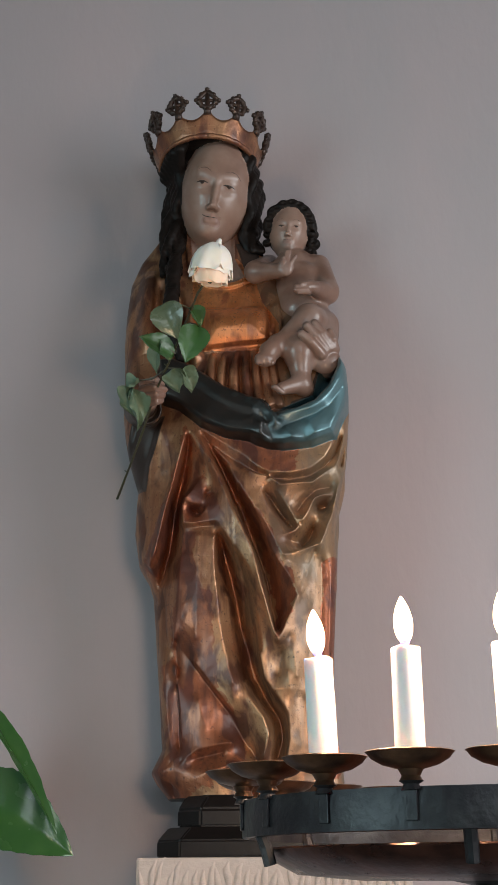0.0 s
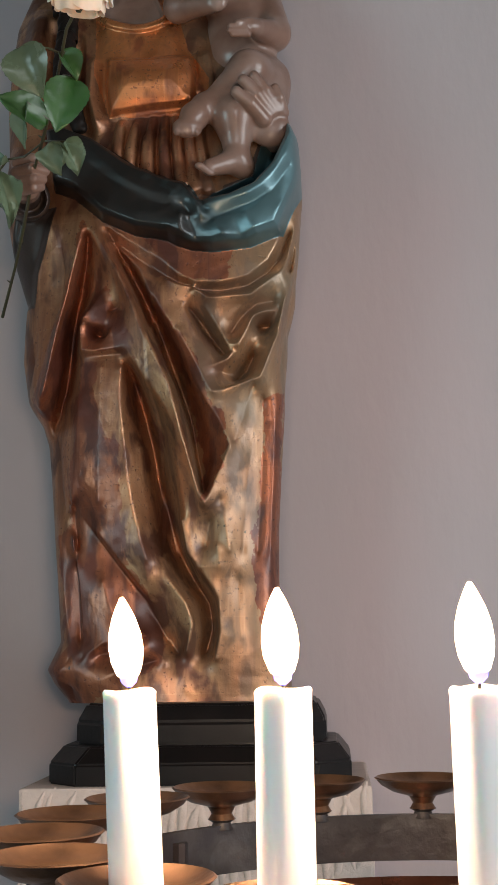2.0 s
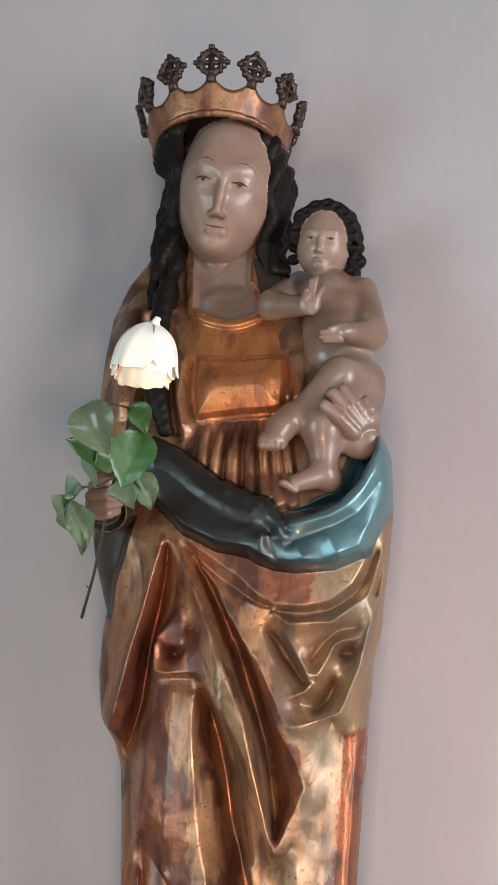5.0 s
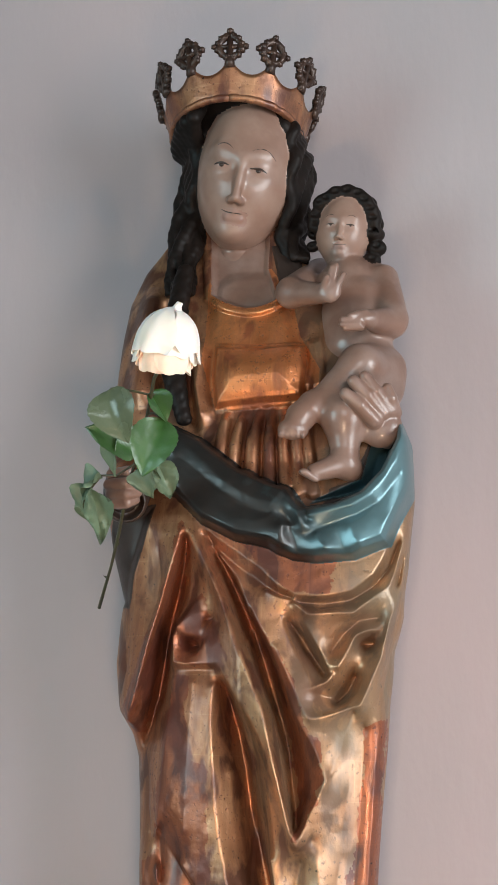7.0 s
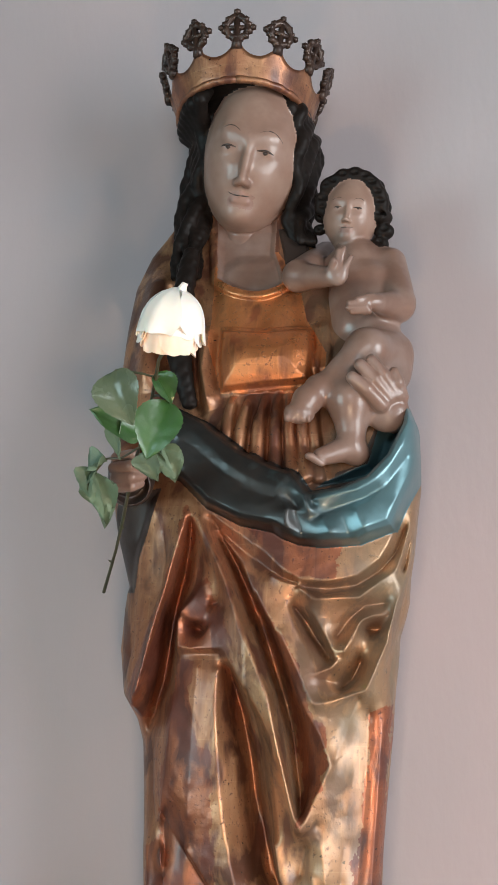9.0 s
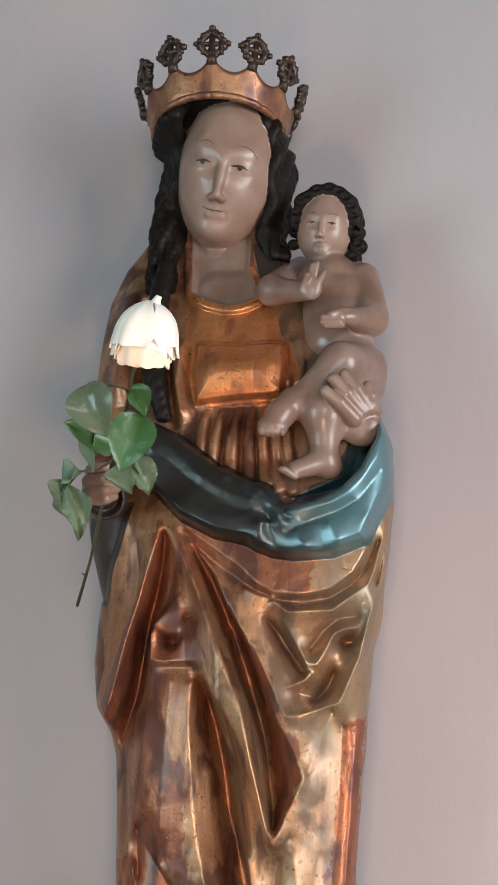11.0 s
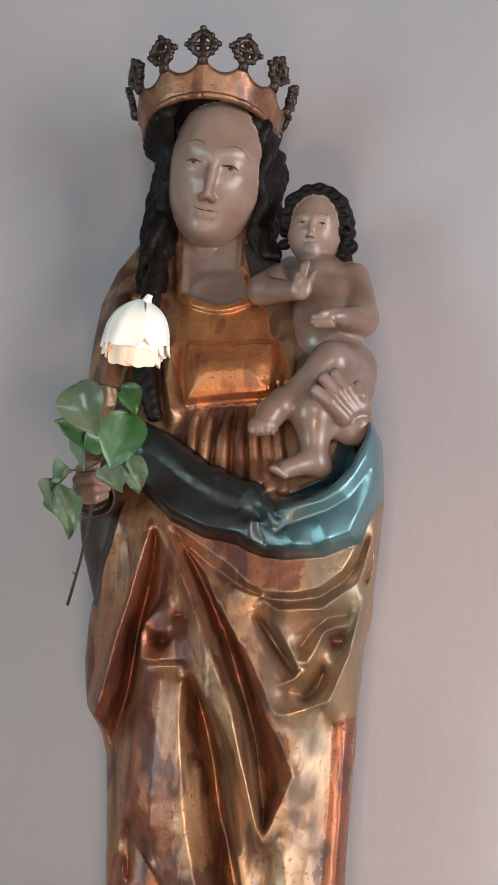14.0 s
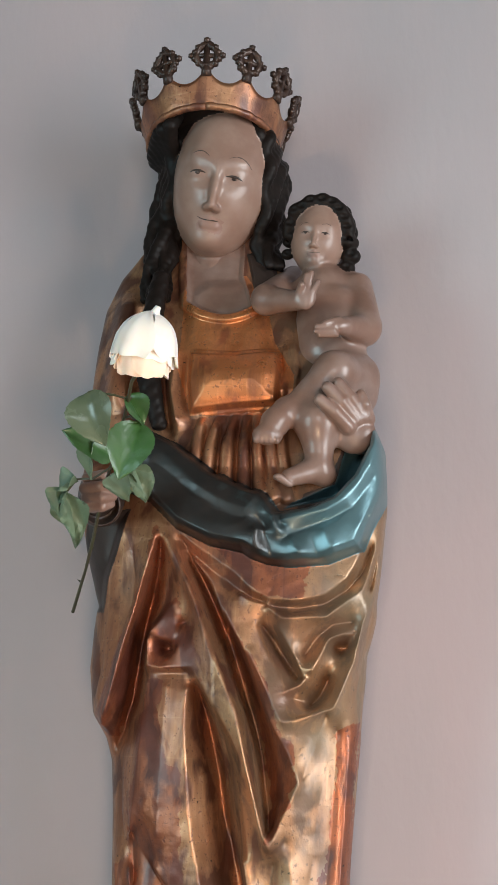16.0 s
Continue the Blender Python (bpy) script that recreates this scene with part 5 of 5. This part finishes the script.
# ---- leaves and the rose ----
def leaf_mesh(length, width, fold=0.3, curl=0.5, ruffle=0.0, tip=1.0, rows=22, cols=8, thick=0.0006, seed=0):
    """A pointed leaf along +y from its stalk: folded along the midrib, curled down to its tip, with a toothed rim."""
    r = random.Random(seed)
    bm = bmesh.new()
    top, under = [], []
    for i in range(rows + 1):
        f = i / rows
        w = width * math.sin(math.pi * f ** (0.75 * tip)) ** 0.85 if 0 < f < 1 else 0.0006
        if 0 < f < 1:
            w *= 1 + 0.022 * (1 if i % 2 else -1)
        bend = curl * f
        y, z = (math.sin(bend) / curl if abs(curl) > 1e-3 else f) * length, (-(1 - math.cos(bend)) / curl if abs(curl) > 1e-3 else 0) * length
        rowt, rowu = [], []
        for j in range(cols + 1):
            g = j / cols * 2 - 1
            x = g * w / 2
            dz = abs(g) * w / 2 * fold + ruffle * length * math.sin(g * 5 + f * 9 + seed) * abs(g) + 0.004 * length * math.cos(8 * f * math.pi + abs(g) * 3)
            rowt.append(bm.verts.new((x, y, z + dz)))
            rowu.append(bm.verts.new((x, y, z + dz - thick)))
        top.append(rowt)
        under.append(rowu)
    for i in range(rows):
        for j in range(cols):
            bm.faces.new((top[i][j], top[i][j + 1], top[i + 1][j + 1], top[i + 1][j]))
            bm.faces.new((under[i][j], under[i + 1][j], under[i + 1][j + 1], under[i][j + 1]))
        bm.faces.new((top[i][0], top[i + 1][0], under[i + 1][0], under[i][0]))
        bm.faces.new((top[i][cols], under[i][cols], under[i + 1][cols], top[i + 1][cols]))
    for k, row in ((0, 1), (rows, 0)):
        bm.faces.new([*(top[k] if row else top[k][::-1]), *(under[k][::-1] if row else under[k])])
    return bm


def aim(base, tip, up, face_roll=0.0):
    """A pose with its origin at base, +y towards tip and +z near up."""
    y = (Vector(tip) - Vector(base)).normalized()
    x = y.cross(Vector(up)).normalized()
    z = x.cross(y)
    m = Matrix((x, y, z)).transposed().to_4x4()
    return Matrix.Translation(base) @ m @ pose(0, 0, 0, 0, face_roll, 0)


def petal_bm(a0, spread, top, drop, radius, flare, seed, apex=0.0, thick=0.0008):
    """One petal of a drooping bloom: from the crown of the flower over the shoulder and down to a frilled rim."""
    r = random.Random(seed)
    bm = bmesh.new()
    rows, cols = 12, 12
    grid = []
    ph = r.uniform(0, 6)
    for shell in (0, 1):
        g2 = []
        for i in range(rows + 1):
            f = i / rows
            line = []
            for j in range(cols + 1):
                g = j / cols * 2 - 1
                a = a0 + g * spread * (0.35 + 0.65 * min(1, f * 1.6)) * (1 - 0.25 * max(0, f - 0.8) * 5 * g * g)
                ang = min(f * 1.35, 1.0) * math.pi / 2
                rr = radius * math.sin(ang) * (1 + flare * max(0, f - 0.62) ** 1.5 * 3)
                z = top - drop * (1 - math.cos(ang)) * 0.62 - drop * 0.62 * max(0, f - 0.74) * 1.5
                z -= 0.06 * drop * (1 - g * g) * f
                frill = max(0, f - 0.7) * 3.3
                rr += frill * 0.0010 * math.sin(4 * g + ph) - 0.0008 * g * g + 0.0010 * math.sin(5 * g + ph) * f + 0.0016 * g ** 4 * f
                z += frill * 0.0012 * math.sin(5 * g + ph * 2)
                rr -= shell * thick
                line.append(bm.verts.new((rr * math.cos(a), rr * math.sin(a), z)))
            g2.append(line)
        grid.append(g2)
    a, b = grid
    for i in range(rows):
        for j in range(cols):
            bm.faces.new((a[i][j], a[i + 1][j], a[i + 1][j + 1], a[i][j + 1]))
            bm.faces.new((b[i][j], b[i][j + 1], b[i + 1][j + 1], b[i + 1][j]))
        bm.faces.new((a[i][0], b[i][0], b[i + 1][0], a[i + 1][0]))
        bm.faces.new((a[i][cols], a[i + 1][cols], b[i + 1][cols], b[i][cols]))
    for j in range(cols):
        bm.faces.new((a[rows][j], b[rows][j], b[rows][j + 1], a[rows][j + 1]))
    return bm


def rose():
    o = Vector((0.055, 1.95, 1.556))
    ob = thing("rose", o, "cut cream white rose, wilting, held in the statue's hand", "rose")
    head_at = Vector((-0.056, -0.420, 0.718))
    way = [Vector(p) for p in ((-0.059, -0.405, 0.709), (-0.079, -0.375, 0.697), (-0.101, -0.310, 0.688), (-0.129, -0.235, 0.670), (-0.162, -0.160, 0.646), (-0.191, -0.085, 0.612), (-0.216, -0.025, 0.584), (-0.249, 0.043, 0.543))]
    stem = smooth(part("stem", rod(bmesh.new(), way, [0.0016, 0.0016, 0.0016, 0.0017, 0.0018, 0.0020, 0.0017, 0.0021], 10), STEM, ob, "thin green and brown stem"))
    for k, f in enumerate((1.6, 3.3, 5.4, 6.3)):
        i = int(f)
        p = way[i].lerp(way[i + 1], f - i)
        q = p + Vector((0.005 * (-1) ** k, -0.002, 0.003))
        part("thorn", rod(bmesh.new(), [p, p.lerp(q, 0.6), q], [0.0016, 0.0009, 0.0002], 6), STEM, stem)
    # bloom
    place = Matrix.Translation(head_at) @ pose(0, 0, 0, 12, 8, 0)
    R = 0.0254
    petals = [(-95, 36, 0.0268, 0.047, R * 1.09, 0.10, PETAL), (-28, 40, 0.0262, 0.041, R * 1.03, 0.08, PETAL), (-160, 44, 0.0255, 0.044, R * 1.03, 0.10, PETAL), (35, 42, 0.0260, 0.047, R * 1.06, 0.10, PETAL),
              (95, 42, 0.0250, 0.046, R, 0.12, PETAL), (150, 42, 0.0255, 0.046, R * 1.05, 0.1, PETAL), (-165, 36, 0.0250, 0.049, R * 1.03, 0.10, PETAL), (5, 34, 0.0245, 0.046, R * 0.98, 0.12, PETAL), (-55, 34, 0.0245, 0.045, R * 0.97, 0.1, PETAL),
              (-105, 48, 0.021, 0.055, R * 0.93, 0.05, BLUSH), (-60, 40, 0.021, 0.059, R * 0.90, 0.02, BLUSH), (10, 50, 0.020, 0.050, R * 0.88, 0.1, BLUSH), (180, 50, 0.020, 0.050, R * 0.88, 0.1, BLUSH), (90, 60, 0.020, 0.050, R * 0.87, 0.1, BLUSH),
              (-75, 44, 0.016, 0.046, R * 0.72, 0.0, BLUSH), (40, 50, 0.016, 0.046, R * 0.70, 0.0, BLUSH), (160, 50, 0.016, 0.046, R * 0.70, 0.0, BLUSH)]
    for k, (a, s, top, drop, rad, fl, mt) in enumerate(petals):
        p = smooth(part("petal", petal_bm(radians(a), radians(s), top, drop, rad, fl, 30 + k), mt, ob), 60)
        p.matrix_basis = place @ pose(0, 0, 0, 5 * math.sin(k * 2.3), 5 * math.cos(k * 1.7), 0)
    bud = part("petal_tip", rod(bmesh.new(), [(0.005, -0.004, 0.0220), (0.006, -0.005, 0.0255), (0.007, -0.004, 0.029), (0.009, -0.002, 0.0295)], [0.005, 0.004, 0.003, 0.001], 10), PETAL, ob)
    smooth(bud, 60).matrix_basis = place
    hip = smooth(part("calyx", turned([(0.002, -0.028), (0.0055, -0.022), (0.0065, -0.014), (0.005, -0.004)], 14), STEM, ob))
    hip.matrix_basis = place
    # leaves
    leaves = [
        ((-0.126, -0.350, 0.696), (-0.115, -0.360, 0.647), (-0.35, -1, 0.45), 0.060, 0.046, 0.35, 0.9, 0.02, OLIVE_LEAF, "drooping olive green rose leaf"),
        ((-0.095, -0.330, 0.698), (-0.078, -0.325, 0.673), (0.3, -1, 0.4), 0.052, 0.024, 1.1, 0.4, 0.04, LEAF, "folded green rose leaf"),
        ((-0.083, -0.320, 0.675), (-0.098, -0.335, 0.624), (0.15, -1, 0.1), 0.068, 0.044, 0.35, 0.5, 0.02, LEAF, "fresh green rose leaf"),
        ((-0.127, -0.250, 0.660), (-0.156, -0.295, 0.679), (0.2, -1, 0.3), 0.060, 0.040, 0.4, 0.6, 0.03, LEAF, "dark green rose leaf"),
        ((-0.142, -0.270, 0.677), (-0.156, -0.250, 0.638), (-0.6, -1, 0.2), 0.055, 0.030, 0.5, 0.4, 0.03, DRY_LEAF, "pale curled rose leaf"),
        ((-0.128, -0.215, 0.657), (-0.126, -0.215, 0.623), (-0.2, -1, 0.1), 0.046, 0.034, 0.4, 0.9, 0.14, DRY_LEAF, "pale dry rose leaf"),
        ((-0.115, -0.215, 0.657), (-0.097, -0.215, 0.626), (0.4, -1, 0.2), 0.050, 0.028, 0.8, 0.9, 0.14, DRY_LEAF, "curled dry rose leaf"),
        ((-0.183, -0.185, 0.653), (-0.218, -0.185, 0.636), (0.0, -0.7, 0.8), 0.052, 0.034, 0.6, 1.3, 0.14, DRY_LEAF, "curled dry rose leaf"),
        ((-0.195, -0.185, 0.643), (-0.209, -0.185, 0.602), (-0.7, -1, 0.0), 0.056, 0.030, 0.8, 1.2, 0.14, DRY_LEAF, "curled dry rose leaf"),
        ((-0.191, -0.190, 0.637), (-0.172, -0.185, 0.581), (0.4, -1, 0.2), 0.080, 0.028, 1.0, 1.0, 0.16, DRY_LEAF, "crumpled dry rose leaf"),
    ]
    for k, (a, b, up, ln, wd, fo, cu, ru, mt, lab) in enumerate(leaves):
        p = smooth(part("leaf", leaf_mesh(math.dist(a, b) * 1.04, wd, fo, cu, ru, seed=k), mt, ob, lab), 60)
        p.matrix_basis = aim(a, b, up)
    for pts in ([(-0.094, -0.335, 0.694), (-0.102, -0.345, 0.694), (-0.115, -0.350, 0.695), (-0.126, -0.350, 0.696)], [(-0.104, -0.300, 0.686), (-0.096, -0.310, 0.684), (-0.087, -0.320, 0.677)], [(-0.123, -0.245, 0.673), (-0.123, -0.247, 0.669), (-0.124, -0.250, 0.666)], [(-0.143, -0.205, 0.660), (-0.164, -0.192, 0.652), (-0.183, -0.185, 0.653), (-0.192, -0.187, 0.640)], [(-0.141, -0.208, 0.662), (-0.129, -0.213, 0.659), (-0.115, -0.215, 0.657)], [(-0.124, -0.250, 0.666), (-0.134, -0.260, 0.672), (-0.142, -0.270, 0.677)]):
        smooth(part("leaf_stalk", rod(bmesh.new(), pts, 0.0012, 6), STEM, ob))
    return ob


rose()


# ---- the potted plant beside the corbel ----
def plant():
    ob = thing("potted_plant", (-0.62, 1.72, 0.0), "tall green broad leaved plant in a terracotta pot on the floor", "plant")
    smooth(part("pot", turned([(0.11, 0.0), (0.15, 0.26), (0.165, 0.262), (0.165, 0.30), (0.148, 0.302), (0.14, 0.26)], 40), CLAY_POT, ob), 40)
    o = Vector((0.675, 0.23, 1.556))
    L = lambda p: Vector(p) + o
    top = L((-0.409, -0.090, 0.193))
    smooth(part("stalk", rod(bmesh.new(), [(0, 0, 0.24), (0.03, 0.02, 0.9), (0.12, 0.08, 1.40), top - Vector((0.12, 0, 0.02))], [0.011, 0.010, 0.008, 0.005], 10), STEM, ob))
    for k, (a, b, up, w, fo, cu, tw) in enumerate((((-0.430, -0.085, 0.085), (-0.274, -0.095, 0.005), (0.15, -1, 0.35), 0.110, 0.30, 0.25, 0), ((-0.410, -0.095, 0.205), (-0.283, -0.100, 0.039), (0.85, -0.55, 0.55), 0.040, 0.35, 0.20, 0), ((-0.451, -0.080, 0.075), (-0.352, -0.090, 0.015), (-0.3, -1, 0.2), 0.042, 0.3, 0.4, 0), ((-0.484, -0.050, 0.152), (-0.551, -0.070, 0.022), (-0.4, -1, 0.3), 0.07, 0.3, 0.5, 0))):
        a, b = L(a), L(b)
        p = smooth(part("leaf", leaf_mesh(math.dist(a, b) * 1.02, w, fo, cu, 0.0, 0.85, 20, 10, 0.001, 50 + k), PLANT, ob, "glossy dark green leaf"), 60)
        p.matrix_basis = aim(a, b, up, tw)
        smooth(part("leaf_stalk", rod(bmesh.new(), [top - Vector((0.12, 0, 0.02)), a.lerp(top, 0.4) + Vector((0, 0, 0.01)), a], [0.003, 0.0025, 0.002], 6), STEM, ob))
    return ob


plant()
